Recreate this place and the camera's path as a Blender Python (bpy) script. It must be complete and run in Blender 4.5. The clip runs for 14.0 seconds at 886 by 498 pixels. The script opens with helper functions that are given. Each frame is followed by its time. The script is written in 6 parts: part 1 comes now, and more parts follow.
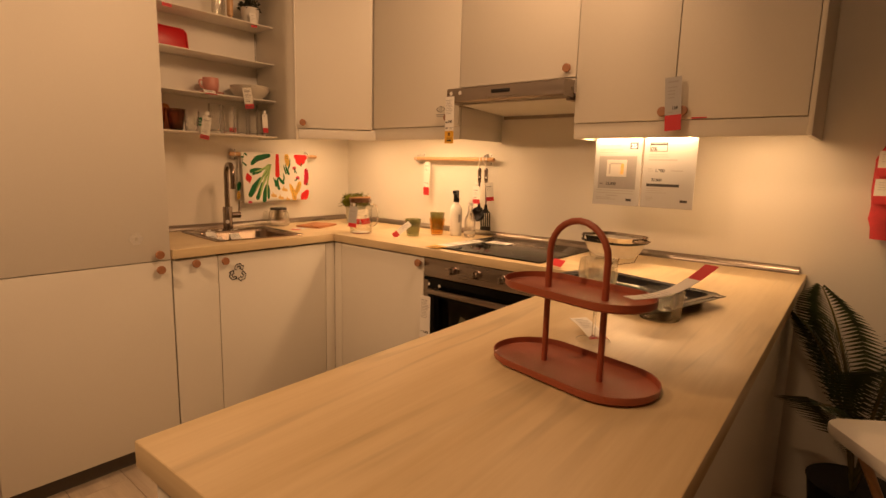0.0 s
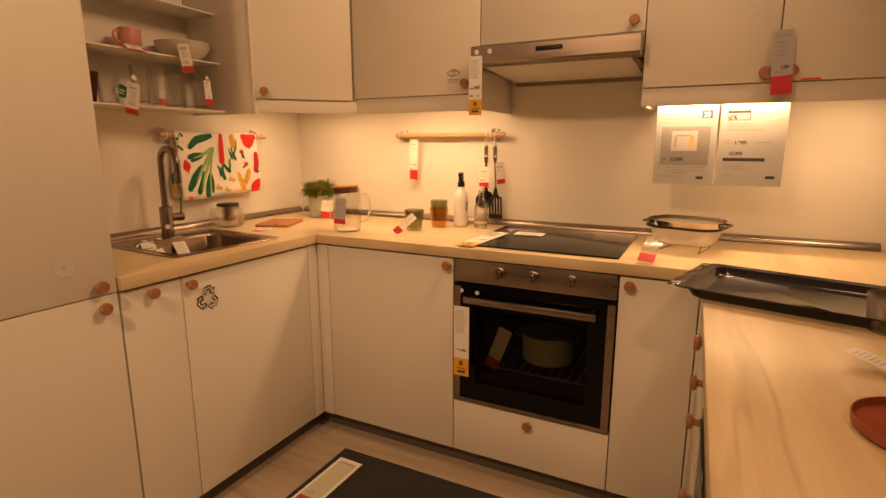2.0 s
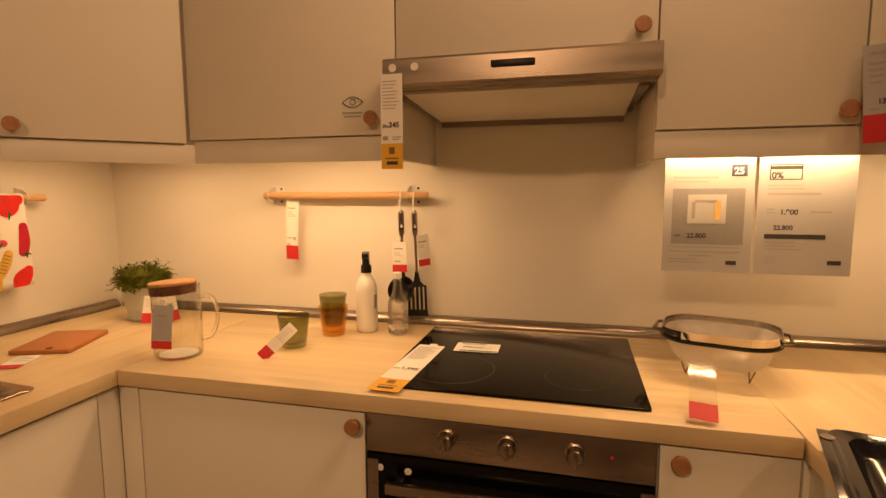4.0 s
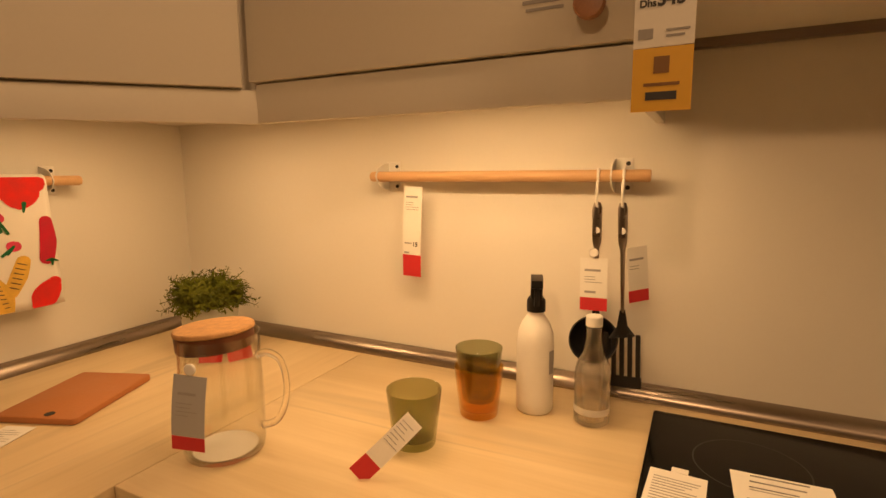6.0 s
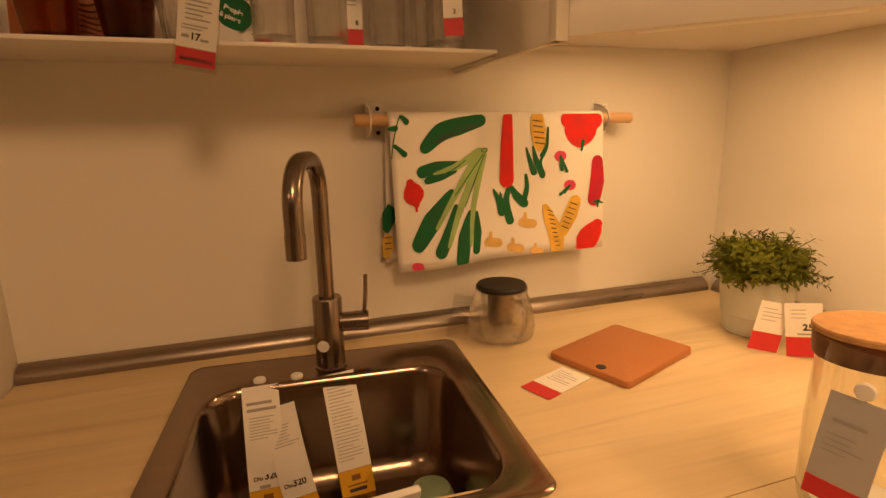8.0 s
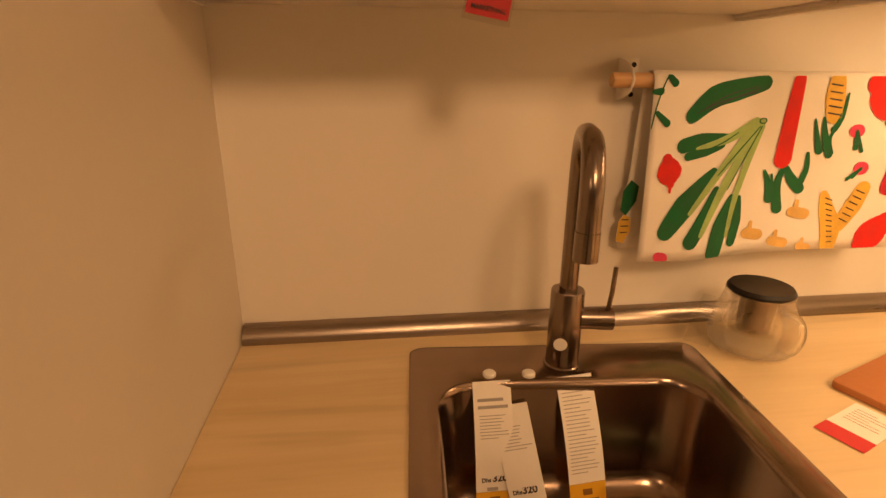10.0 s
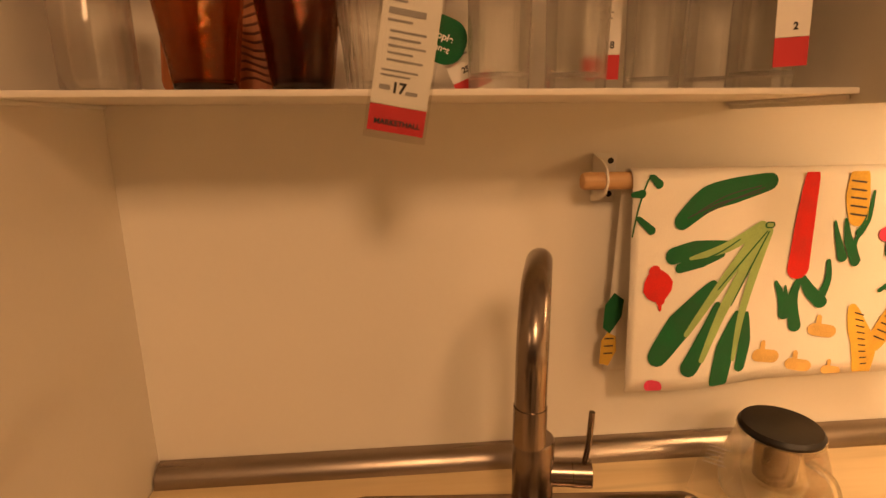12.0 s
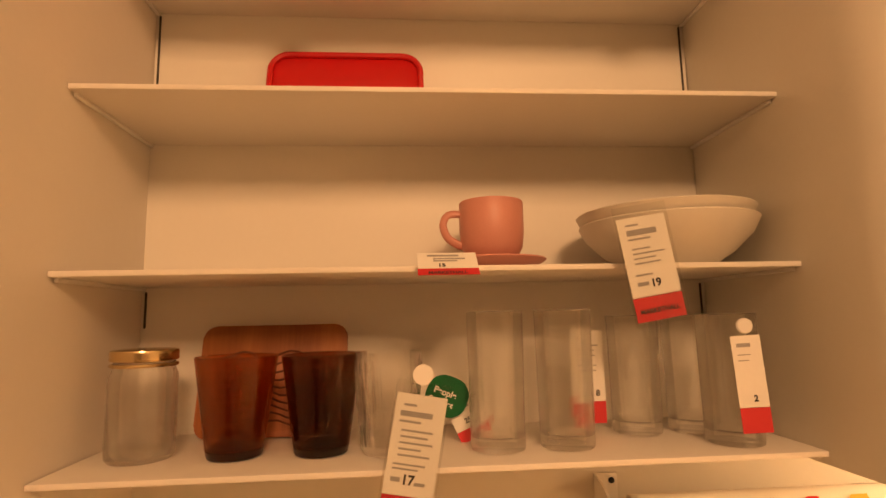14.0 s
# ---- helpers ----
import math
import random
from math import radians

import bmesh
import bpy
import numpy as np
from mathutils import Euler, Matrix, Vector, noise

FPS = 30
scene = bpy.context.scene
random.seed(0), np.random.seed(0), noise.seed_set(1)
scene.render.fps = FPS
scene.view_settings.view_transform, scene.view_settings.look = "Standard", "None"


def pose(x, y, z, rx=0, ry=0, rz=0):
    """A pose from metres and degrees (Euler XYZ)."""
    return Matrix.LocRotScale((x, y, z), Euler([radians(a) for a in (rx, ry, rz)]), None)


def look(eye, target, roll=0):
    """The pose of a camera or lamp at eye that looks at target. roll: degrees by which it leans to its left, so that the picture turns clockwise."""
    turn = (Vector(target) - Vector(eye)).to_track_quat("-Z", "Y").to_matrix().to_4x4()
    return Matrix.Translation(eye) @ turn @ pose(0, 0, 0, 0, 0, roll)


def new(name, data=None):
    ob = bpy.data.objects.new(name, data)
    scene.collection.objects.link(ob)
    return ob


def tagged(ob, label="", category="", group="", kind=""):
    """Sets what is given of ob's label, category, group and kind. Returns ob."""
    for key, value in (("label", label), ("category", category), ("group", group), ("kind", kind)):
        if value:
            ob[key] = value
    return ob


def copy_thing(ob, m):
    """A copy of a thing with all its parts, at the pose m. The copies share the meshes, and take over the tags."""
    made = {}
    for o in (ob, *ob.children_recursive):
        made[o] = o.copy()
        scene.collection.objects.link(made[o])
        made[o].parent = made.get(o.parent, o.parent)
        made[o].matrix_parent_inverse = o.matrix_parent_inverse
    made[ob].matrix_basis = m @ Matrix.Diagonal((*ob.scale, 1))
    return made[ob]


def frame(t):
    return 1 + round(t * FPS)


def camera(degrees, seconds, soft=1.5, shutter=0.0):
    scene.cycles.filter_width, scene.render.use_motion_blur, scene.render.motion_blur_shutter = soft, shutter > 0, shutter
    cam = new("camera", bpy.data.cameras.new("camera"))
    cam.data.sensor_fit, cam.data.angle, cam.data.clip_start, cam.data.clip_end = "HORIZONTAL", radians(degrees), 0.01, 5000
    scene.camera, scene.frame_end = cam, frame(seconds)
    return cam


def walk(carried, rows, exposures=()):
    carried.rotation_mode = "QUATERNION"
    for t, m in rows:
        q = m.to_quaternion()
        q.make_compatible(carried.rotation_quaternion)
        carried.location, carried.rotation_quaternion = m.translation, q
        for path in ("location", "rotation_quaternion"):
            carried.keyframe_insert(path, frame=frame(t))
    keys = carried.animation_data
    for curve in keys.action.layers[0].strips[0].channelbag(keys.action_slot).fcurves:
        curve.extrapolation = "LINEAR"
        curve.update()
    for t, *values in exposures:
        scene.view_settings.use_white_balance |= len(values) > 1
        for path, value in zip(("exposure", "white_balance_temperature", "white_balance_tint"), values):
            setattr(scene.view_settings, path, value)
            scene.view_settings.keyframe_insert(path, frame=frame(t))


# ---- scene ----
cam = camera(80.8, 14.0)
PATH = [
    (0, (2.876, -2.419, 1.292), (1.619, -0.895, 0.981), 1.5),
    (0.5, (2.684, -2.398, 1.293), (1.439, -0.865, 0.981), 2.0),
    (1, (2.47, -2.343, 1.299), (1.351, -0.72, 0.962), 1.1),
    (1.5, (2.27, -2.359, 1.291), (1.303, -0.65, 0.909), 0.0),
    (2, (2.107, -2.354, 1.29), (1.225, -0.602, 0.9), -0.0),
    (2.5, (1.938, -2.239, 1.293), (1.14, -0.429, 0.996), 0.7),
    (3, (1.828, -2.052, 1.343), (1.23, -0.156, 1.123), 0.1),
    (3.2, (1.799, -1.974, 1.342), (1.302, -0.048, 1.135), -0.2),
    (5.3, (1.502, -1.166, 1.37), (1.013, 0.757, 1.116), -0.3),
    (5.5, (1.446, -1.123, 1.367), (0.884, 0.778, 1.106), -0.9),
    (6, (1.345, -1.031, 1.346), (0.465, 0.742, 1.057), -0.4),
    (6.5, (1.238, -0.941, 1.33), (-0.053, 0.556, 1.027), -0.0),
    (7, (1.137, -0.919, 1.339), (-0.482, 0.211, 1.019), -1.2),
    (7.5, (1.071, -0.944, 1.315), (-0.721, -0.13, 0.959), -1.7),
    (8, (1.008, -1.055, 1.31), (-0.846, -0.443, 0.876), -1.1),
    (8.5, (0.958, -1.173, 1.303), (-0.92, -0.697, 0.805), -0.7),
    (9, (0.933, -1.263, 1.311), (-0.962, -0.872, 0.806), -0.3),
    (9.2, (0.917, -1.275, 1.329), (-0.989, -0.925, 0.833), -0.2),
    (11.3, (0.691, -1.171, 1.352), (-1.103, -1.048, 0.476), 0.9),
    (11.5, (0.686, -1.16, 1.34), (-1.177, -1.019, 0.628), 0.6),
    (12, (0.687, -1.13, 1.409), (-1.249, -0.969, 0.933), -0.5),
    (12.5, (0.682, -1.109, 1.459), (-1.3, -0.938, 1.252), -1.3),
    (13, (0.691, -1.115, 1.504), (-1.303, -0.969, 1.453), -1.3),
    (13.5, (0.709, -1.116, 1.548), (-1.285, -0.99, 1.632), -1.4),
    (14, (0.739, -1.129, 1.582), (-1.238, -0.98, 1.841), -1.2),
]
walk(cam, [(t, look(eye, target, roll)) for t, eye, target, roll in PATH], [(0, -0.12, 6450, 10), (3, -0.24, 6450, 10), (5.3, -0.66, 6550, 3), (6.2, -0.64, 6550, 3), (7, -0.76, 6700, 4), (7.5, -0.64, 6800, 5), (8, -0.34, 6800, 7), (8.5, -0.12, 6800, 9), (9.2, 0.0, 6850, 10), (11.5, 0.10, 6950, 10), (12, 0.16, 7000, 11), (12.6, 0.40, 7050, 12), (13.2, 0.52, 7050, 12), (14, 0.64, 7050, 12)])

scene.cycles.transparent_max_bounces = 24

# ---- world and lights ----
world = bpy.data.worlds.new("world")
scene.world = world
world.use_nodes = True
world.node_tree.nodes["Background"].inputs[0].default_value = (1.0, 0.72, 0.45, 1)
world.node_tree.nodes["Background"].inputs[1].default_value = 0.02

WARM = (1.0, 0.545, 0.260)
LED = (1.0, 0.574, 0.266)


def area_lamp(name, place, size_x, size_y, watts, colour, target=None, spread=180):
    data = bpy.data.lights.new(name, "AREA")
    data.shape, data.size, data.size_y = "RECTANGLE", size_x, size_y
    data.energy, data.color, data.spread = watts, colour, radians(spread)
    ob = new(name, data)
    ob.matrix_world = look(place, target) if target else Matrix.Translation(place)
    return ob


# LED bars under the wall units
area_lamp("led_light_middle", (0.96, -0.315, 1.476), 0.54, 0.02, 4.9, LED)
area_lamp("led_light_corner", (0.33, -0.33, 1.468), 0.30, 0.02, 2.45, LED, None).rotation_euler = (0, 0, radians(45))
area_lamp("led_light_right", (2.12, -0.27, 1.468), 0.44, 0.02, 6.4, LED)
area_lamp("led_light_far_right", (2.55, -0.27, 1.468), 0.20, 0.02, 1.9, LED)
# show-room ceiling spots: rear two are unseen added fill, the last fits shelf shadows
area_lamp("ceiling_spot_and_fill_light", (1.3, -3.2, 2.66), 0.12, 0.12, 12.5, WARM, (1.3, -0.7, 0.2), 105)
area_lamp("ceiling_spot_and_fill_light", (2.7, -3.0, 2.66), 0.12, 0.12, 15, WARM)
area_lamp("ceiling_spot_and_fill_light", (2.30, -0.90, 2.62), 0.46, 0.46, 16, WARM, (0.1, -1.1, 1.2), 150)


# ---- materials ----
def material(name, colour, rough=0.5, metal=0.0, var=0.06, scale=6.0, fine=90.0, bump=0.05, stretch=(1, 1, 1), spec=0.5, coat=0.0):
    m = bpy.data.materials.new(name)
    m.use_nodes = True
    nt = m.node_tree
    b = nt.nodes["Principled BSDF"]
    b.inputs["Metallic"].default_value = metal
    b.inputs["Specular IOR Level"].default_value = spec
    b.inputs["Coat Weight"].default_value = coat
    co = nt.nodes.new("ShaderNodeTexCoord")
    mp = nt.nodes.new("ShaderNodeMapping")
    mp.inputs["Scale"].default_value = stretch
    nt.links.new(co.outputs["Object"], mp.inputs["Vector"])
    big = nt.nodes.new("ShaderNodeTexNoise")
    big.inputs["Scale"].default_value = scale
    big.inputs["Detail"].default_value = 4
    small = nt.nodes.new("ShaderNodeTexNoise")
    small.inputs["Scale"].default_value = fine
    small.inputs["Detail"].default_value = 3
    for n in (big, small):
        nt.links.new(mp.outputs["Vector"], n.inputs["Vector"])
    add = nt.nodes.new("ShaderNodeMath")
    add.operation = "MULTIPLY_ADD"
    nt.links.new(small.outputs["Fac"], add.inputs[0])
    add.inputs[1].default_value = 0.5
    nt.links.new(big.outputs["Fac"], add.inputs[2])
    ramp = nt.nodes.new("ShaderNodeMapRange")
    ramp.inputs["From Min"].default_value, ramp.inputs["From Max"].default_value = 0.45, 1.05
    ramp.inputs["To Min"].default_value, ramp.inputs["To Max"].default_value = 1 - var, 1 + var
    nt.links.new(add.outputs[0], ramp.inputs["Value"])
    mul = nt.nodes.new("ShaderNodeVectorMath")
    mul.operation = "SCALE"
    mul.inputs[0].default_value = colour
    nt.links.new(ramp.outputs[0], mul.inputs["Scale"])
    nt.links.new(mul.outputs[0], b.inputs["Base Color"])
    rr = nt.nodes.new("ShaderNodeMapRange")
    rr.inputs["From Min"].default_value, rr.inputs["From Max"].default_value = 0.3, 0.7
    rr.inputs["To Min"].default_value, rr.inputs["To Max"].default_value = max(0.02, rough * 0.85), min(1.0, rough * 1.15)
    nt.links.new(big.outputs["Fac"], rr.inputs["Value"])
    nt.links.new(rr.outputs[0], b.inputs["Roughness"])
    if bump:
        bp = nt.nodes.new("ShaderNodeBump")
        bp.inputs["Strength"].default_value = bump
        bp.inputs["Distance"].default_value = 0.002
        nt.links.new(small.outputs["Fac"], bp.inputs["Height"])
        nt.links.new(bp.outputs[0], b.inputs["Normal"])
    return m


def wood(name, light, dark, along="X", rough=0.45, scale=1.0, per_object=False, contrast=1.0, veins=0.0):
    """Long grain along one axis, with faint darker streaks, sparse darker veins and fine pores."""
    m = bpy.data.materials.new(name)
    m.use_nodes = True
    nt = m.node_tree
    b = nt.nodes["Principled BSDF"]
    co = nt.nodes.new("ShaderNodeTexCoord")
    vec = co.outputs["Object"]
    if per_object:
        oi = nt.nodes.new("ShaderNodeObjectInfo")
        off = nt.nodes.new("ShaderNodeVectorMath")
        off.operation = "SCALE"
        off.inputs[0].default_value = (13.0, 7.0, 3.0)
        nt.links.new(oi.outputs["Random"], off.inputs["Scale"])
        ad = nt.nodes.new("ShaderNodeVectorMath")
        nt.links.new(vec, ad.inputs[0])
        nt.links.new(off.outputs[0], ad.inputs[1])
        vec = ad.outputs[0]
    mp = nt.nodes.new("ShaderNodeMapping")
    s = [18 * scale, 18 * scale, 18 * scale]
    s["XYZ".index(along)] = 1.1 * scale
    mp.inputs["Scale"].default_value = s
    nt.links.new(vec, mp.inputs["Vector"])
    n1 = nt.nodes.new("ShaderNodeTexNoise")
    n1.inputs["Scale"].default_value, n1.inputs["Detail"].default_value, n1.inputs["Distortion"].default_value = 1.0, 5, 0.6
    n2 = nt.nodes.new("ShaderNodeTexNoise")
    n2.inputs["Scale"].default_value, n2.inputs["Detail"].default_value = 9.0, 4
    n3 = nt.nodes.new("ShaderNodeTexNoise")
    n3.inputs["Scale"].default_value, n3.inputs["Detail"].default_value = 0.22, 2
    for n in (n1, n2, n3):
        nt.links.new(mp.outputs["Vector"], n.inputs["Vector"])
    mx = nt.nodes.new("ShaderNodeMath")
    mx.operation = "MULTIPLY_ADD"
    nt.links.new(n2.outputs["Fac"], mx.inputs[0])
    mx.inputs[1].default_value = 0.35
    nt.links.new(n1.outputs["Fac"], mx.inputs[2])
    m2 = nt.nodes.new("ShaderNodeMath")
    m2.operation = "MULTIPLY_ADD"
    nt.links.new(n3.outputs["Fac"], m2.inputs[0])
    m2.inputs[1].default_value = 0.5
    nt.links.new(mx.outputs[0], m2.inputs[2])
    mid, half = 0.93, 0.26 / contrast
    r = nt.nodes.new("ShaderNodeMapRange")
    r.inputs["From Min"].default_value, r.inputs["From Max"].default_value = mid - half, mid + half
    nt.links.new(m2.outputs[0], r.inputs["Value"])
    cm = nt.nodes.new("ShaderNodeMix")
    cm.data_type = "RGBA"
    cm.inputs["A"].default_value, cm.inputs["B"].default_value = (*dark, 1), (*light, 1)
    nt.links.new(r.outputs[0], cm.inputs["Factor"])
    shade = cm.outputs["Result"]
    if veins:
        n4 = nt.nodes.new("ShaderNodeTexNoise")
        n4.inputs["Scale"].default_value, n4.inputs["Detail"].default_value, n4.inputs["Distortion"].default_value = 0.30, 3, 0.9
        nt.links.new(mp.outputs["Vector"], n4.inputs["Vector"])
        away = nt.nodes.new("ShaderNodeMath")
        away.operation = "SUBTRACT"
        nt.links.new(n4.outputs["Fac"], away.inputs[0])
        away.inputs[1].default_value = 0.52
        dist = nt.nodes.new("ShaderNodeMath")
        dist.operation = "ABSOLUTE"
        nt.links.new(away.outputs[0], dist.inputs[0])
        vr = nt.nodes.new("ShaderNodeMapRange")
        vr.interpolation_type = "SMOOTHSTEP"
        vr.inputs["From Max"].default_value = 0.035
        vr.inputs["To Min"].default_value, vr.inputs["To Max"].default_value = 1 - veins, 1.0
        nt.links.new(dist.outputs[0], vr.inputs["Value"])
        patch = nt.nodes.new("ShaderNodeTexNoise")
        patch.inputs["Scale"].default_value = 3.5
        nt.links.new(vec, patch.inputs["Vector"])
        pr = nt.nodes.new("ShaderNodeMapRange")
        pr.inputs["From Min"].default_value, pr.inputs["From Max"].default_value = 0.42, 0.6
        nt.links.new(patch.outputs["Fac"], pr.inputs["Value"])
        fade = nt.nodes.new("ShaderNodeMix")
        fade.inputs["A"].default_value = 1.0
        nt.links.new(pr.outputs[0], fade.inputs["Factor"])
        nt.links.new(vr.outputs[0], fade.inputs["B"])
        mv = nt.nodes.new("ShaderNodeVectorMath")
        mv.operation = "SCALE"
        nt.links.new(shade, mv.inputs[0])
        nt.links.new(fade.outputs[0], mv.inputs["Scale"])
        shade = mv.outputs[0]
    nt.links.new(shade, b.inputs["Base Color"])
    b.inputs["Roughness"].default_value = rough
    bp = nt.nodes.new("ShaderNodeBump")
    bp.inputs["Strength"].default_value, bp.inputs["Distance"].default_value = 0.06, 0.001
    nt.links.new(n2.outputs["Fac"], bp.inputs["Height"])
    nt.links.new(bp.outputs[0], b.inputs["Normal"])
    return m


def glass(name, tint=(0.97, 0.97, 0.96), rough=0.02, ior=1.45):
    """Thin-walled clear material: tinted see-through with a gloss that grows towards the edge."""
    m = bpy.data.materials.new(name)
    m.use_nodes = True
    nt = m.node_tree
    nt.nodes.remove(nt.nodes["Principled BSDF"])
    tr = nt.nodes.new("ShaderNodeBsdfTransparent")
    tr.inputs["Color"].default_value = (*tint, 1)
    gl = nt.nodes.new("ShaderNodeBsdfGlossy")
    gl.inputs["Roughness"].default_value = rough
    lw = nt.nodes.new("ShaderNodeLayerWeight")
    pw = nt.nodes.new("ShaderNodeMath")
    pw.operation = "POWER"
    nt.links.new(lw.outputs["Facing"], pw.inputs[0])
    pw.inputs[1].default_value = 3.0
    ma = nt.nodes.new("ShaderNodeMath")
    ma.operation = "MULTIPLY_ADD"
    nt.links.new(pw.outputs[0], ma.inputs[0])
    ma.inputs[1].default_value, ma.inputs[2].default_value = 0.8, 1.4 * (ior - 1) ** 2 / (ior + 1) ** 2
    mx = nt.nodes.new("ShaderNodeMixShader")
    nt.links.new(ma.outputs[0], mx.inputs[0])
    nt.links.new(tr.outputs[0], mx.inputs[1])
    nt.links.new(gl.outputs[0], mx.inputs[2])
    nt.links.new(mx.outputs[0], nt.nodes["Material Output"].inputs["Surface"])
    return m


def gauze(name, colour, share):
    """Fine wire mesh: metal with see-through gaps."""
    m = material(name, colour, 0.38, 0.6, var=0.1, scale=40, fine=800, bump=0.4)
    nt = m.node_tree
    tr = nt.nodes.new("ShaderNodeBsdfTransparent")
    mx = nt.nodes.new("ShaderNodeMixShader")
    mx.inputs[0].default_value = share
    nt.links.new(nt.nodes["Principled BSDF"].outputs[0], mx.inputs[1])
    nt.links.new(tr.outputs[0], mx.inputs[2])
    nt.links.new(mx.outputs[0], nt.nodes["Material Output"].inputs["Surface"])
    return m


M_WALL = material("wall_paint", (0.74, 0.70, 0.64), 0.75, var=0.03, scale=2.0, fine=160, bump=0.12)
# for the added right wall, out of view; its tone sets the bounced light
M_WALL_DARK = material("unseen_wall_grey_brown", (0.42, 0.36, 0.31), 0.8, var=0.04, scale=2.0, fine=160, bump=0.12)
M_PANEL = material("splash_panel", (0.76, 0.73, 0.67), 0.42, var=0.015, scale=1.6, fine=120, bump=0.02)
M_CEIL = material("ceiling_paint", (0.70, 0.68, 0.64), 0.9, var=0.03)
M_FRONT = material("cabinet_front_white", (0.72, 0.69, 0.62), 0.46, var=0.02, scale=1.4, fine=140, bump=0.03)
M_BODY = material("cabinet_body_white", (0.72, 0.68, 0.62), 0.55, var=0.02, scale=2.0, fine=140, bump=0.03)
M_SHELF = material("shelf_white", (0.76, 0.72, 0.66), 0.5, var=0.02, scale=3.0, fine=140, bump=0.02)
M_GAP = material("dark_gap", (0.06, 0.05, 0.04), 0.8, var=0.1)
M_PLINTH = material("plinth_dark", (0.10, 0.085, 0.07), 0.6, var=0.12)
M_WT_X = wood("worktop_ash_along_x", (0.71, 0.575, 0.365), (0.585, 0.45, 0.255), "X", 0.38, contrast=0.9, veins=0.17)
M_WT_Y = wood("worktop_ash_along_y", (0.71, 0.575, 0.365), (0.585, 0.45, 0.255), "Y", 0.38, contrast=0.9, veins=0.17)
M_FLOOR = wood("floor_plank_wood", (0.50, 0.42, 0.33), (0.33, 0.265, 0.20), "X", 0.5, per_object=True)
M_KNOB = wood("knob_beech", (0.42, 0.20, 0.10), (0.27, 0.115, 0.055), "Z", 0.4, scale=3)
M_ROD = wood("rod_beech", (0.66, 0.42, 0.22), (0.52, 0.31, 0.15), "X", 0.45, scale=3)
M_STEEL = material("brushed_steel", (0.31, 0.262, 0.225), 0.30, 1.0, var=0.06, scale=3, fine=60, bump=0.03, stretch=(1, 14, 14))
M_STEEL_SINK = material("sink_steel", (0.30, 0.228, 0.178), 0.20, 1.0, var=0.06, scale=3, fine=80, bump=0.04, stretch=(14, 1, 1))
M_CHROME = material("tap_steel", (0.27, 0.218, 0.182), 0.24, 1.0, var=0.04, bump=0.0)
M_BLACKGLASS = material("black_glass", (0.003, 0.003, 0.003), 0.12, var=0.2, bump=0.0, spec=0.14)
M_BLACK = material("black_plastic", (0.012, 0.011, 0.011), 0.38, var=0.15, spec=0.3)
M_ENAMEL = material("black_enamel", (0.014, 0.014, 0.017), 0.10, var=0.3, scale=8, fine=300, bump=0.01, spec=0.5)
M_DARK = material("dark_inside", (0.02, 0.018, 0.016), 0.7, var=0.2)
M_RUG = material("black_ribbed_rug", (0.028, 0.026, 0.026), 0.95, var=0.35, scale=20, fine=400, bump=0.4)
M_PAPER = material("tag_paper", (0.80, 0.78, 0.74), 0.6, var=0.03, scale=10, fine=200, bump=0.03)
# grey of the notices; also paints shade onto two tag cards
M_SHEET = material("notice_and_shaded_tag_grey", (0.41, 0.41, 0.42), 0.55, var=0.03, scale=5, fine=200, bump=0.03)
M_RED = material("tag_red", (0.55, 0.025, 0.035), 0.5, var=0.05)
M_YELLOW_PRINT = material("tag_brown_print", (0.20, 0.09, 0.015), 0.5, var=0.05)
M_YELLOW = material("tag_yellow", (0.72, 0.40, 0.03), 0.5, var=0.05)
M_INK = material("print_ink", (0.035, 0.033, 0.035), 0.6, var=0.1)
M_INK_SOFT = material("print_ink_soft", (0.33, 0.32, 0.32), 0.6, var=0.1)
M_PLASTIC = material("white_plastic", (0.78, 0.76, 0.72), 0.35, var=0.03)
M_CLEAR = glass("clear_plastic_sleeve", (0.95, 0.95, 0.94), 0.10, 1.25)


def solid_glass(name, tint, rough=0.0, ior=1.47, wave=0.0, clear=0.2, through_tint=(0.98, 0.98, 0.97)):
    """Real refracting glass for bodies that are built with their wall thickness."""
    m = bpy.data.materials.new(name)
    m.use_nodes = True
    nt = m.node_tree
    b = nt.nodes["Principled BSDF"]
    b.inputs["Base Color"].default_value = (*tint, 1)
    b.inputs["Transmission Weight"].default_value = 1.0
    b.inputs["Roughness"].default_value = rough
    b.inputs["IOR"].default_value = ior
    if wave:
        co = nt.nodes.new("ShaderNodeTexCoord")
        n = nt.nodes.new("ShaderNodeTexNoise")
        n.inputs["Scale"].default_value = 70
        nt.links.new(co.outputs["Object"], n.inputs["Vector"])
        bp = nt.nodes.new("ShaderNodeBump")
        bp.inputs["Strength"].default_value, bp.inputs["Distance"].default_value = wave, 0.004
        nt.links.new(n.outputs["Fac"], bp.inputs["Height"])
        nt.links.new(bp.outputs[0], b.inputs["Normal"])
    tr = nt.nodes.new("ShaderNodeBsdfTransparent")
    tr.inputs["Color"].default_value = (*through_tint, 1)
    mx = nt.nodes.new("ShaderNodeMixShader")
    mx.inputs[0].default_value = clear
    nt.links.new(b.outputs[0], mx.inputs[1])
    nt.links.new(tr.outputs[0], mx.inputs[2])
    nt.links.new(mx.outputs[0], nt.nodes["Material Output"].inputs["Surface"])
    return m


M_SOLID = solid_glass("clear_solid_glass", (1.0, 0.998, 0.985), clear=0.45, through_tint=(0.995, 0.99, 0.975))
M_GLASS = glass("clear_glass", (0.972, 0.972, 0.955), 0.02, 1.48)


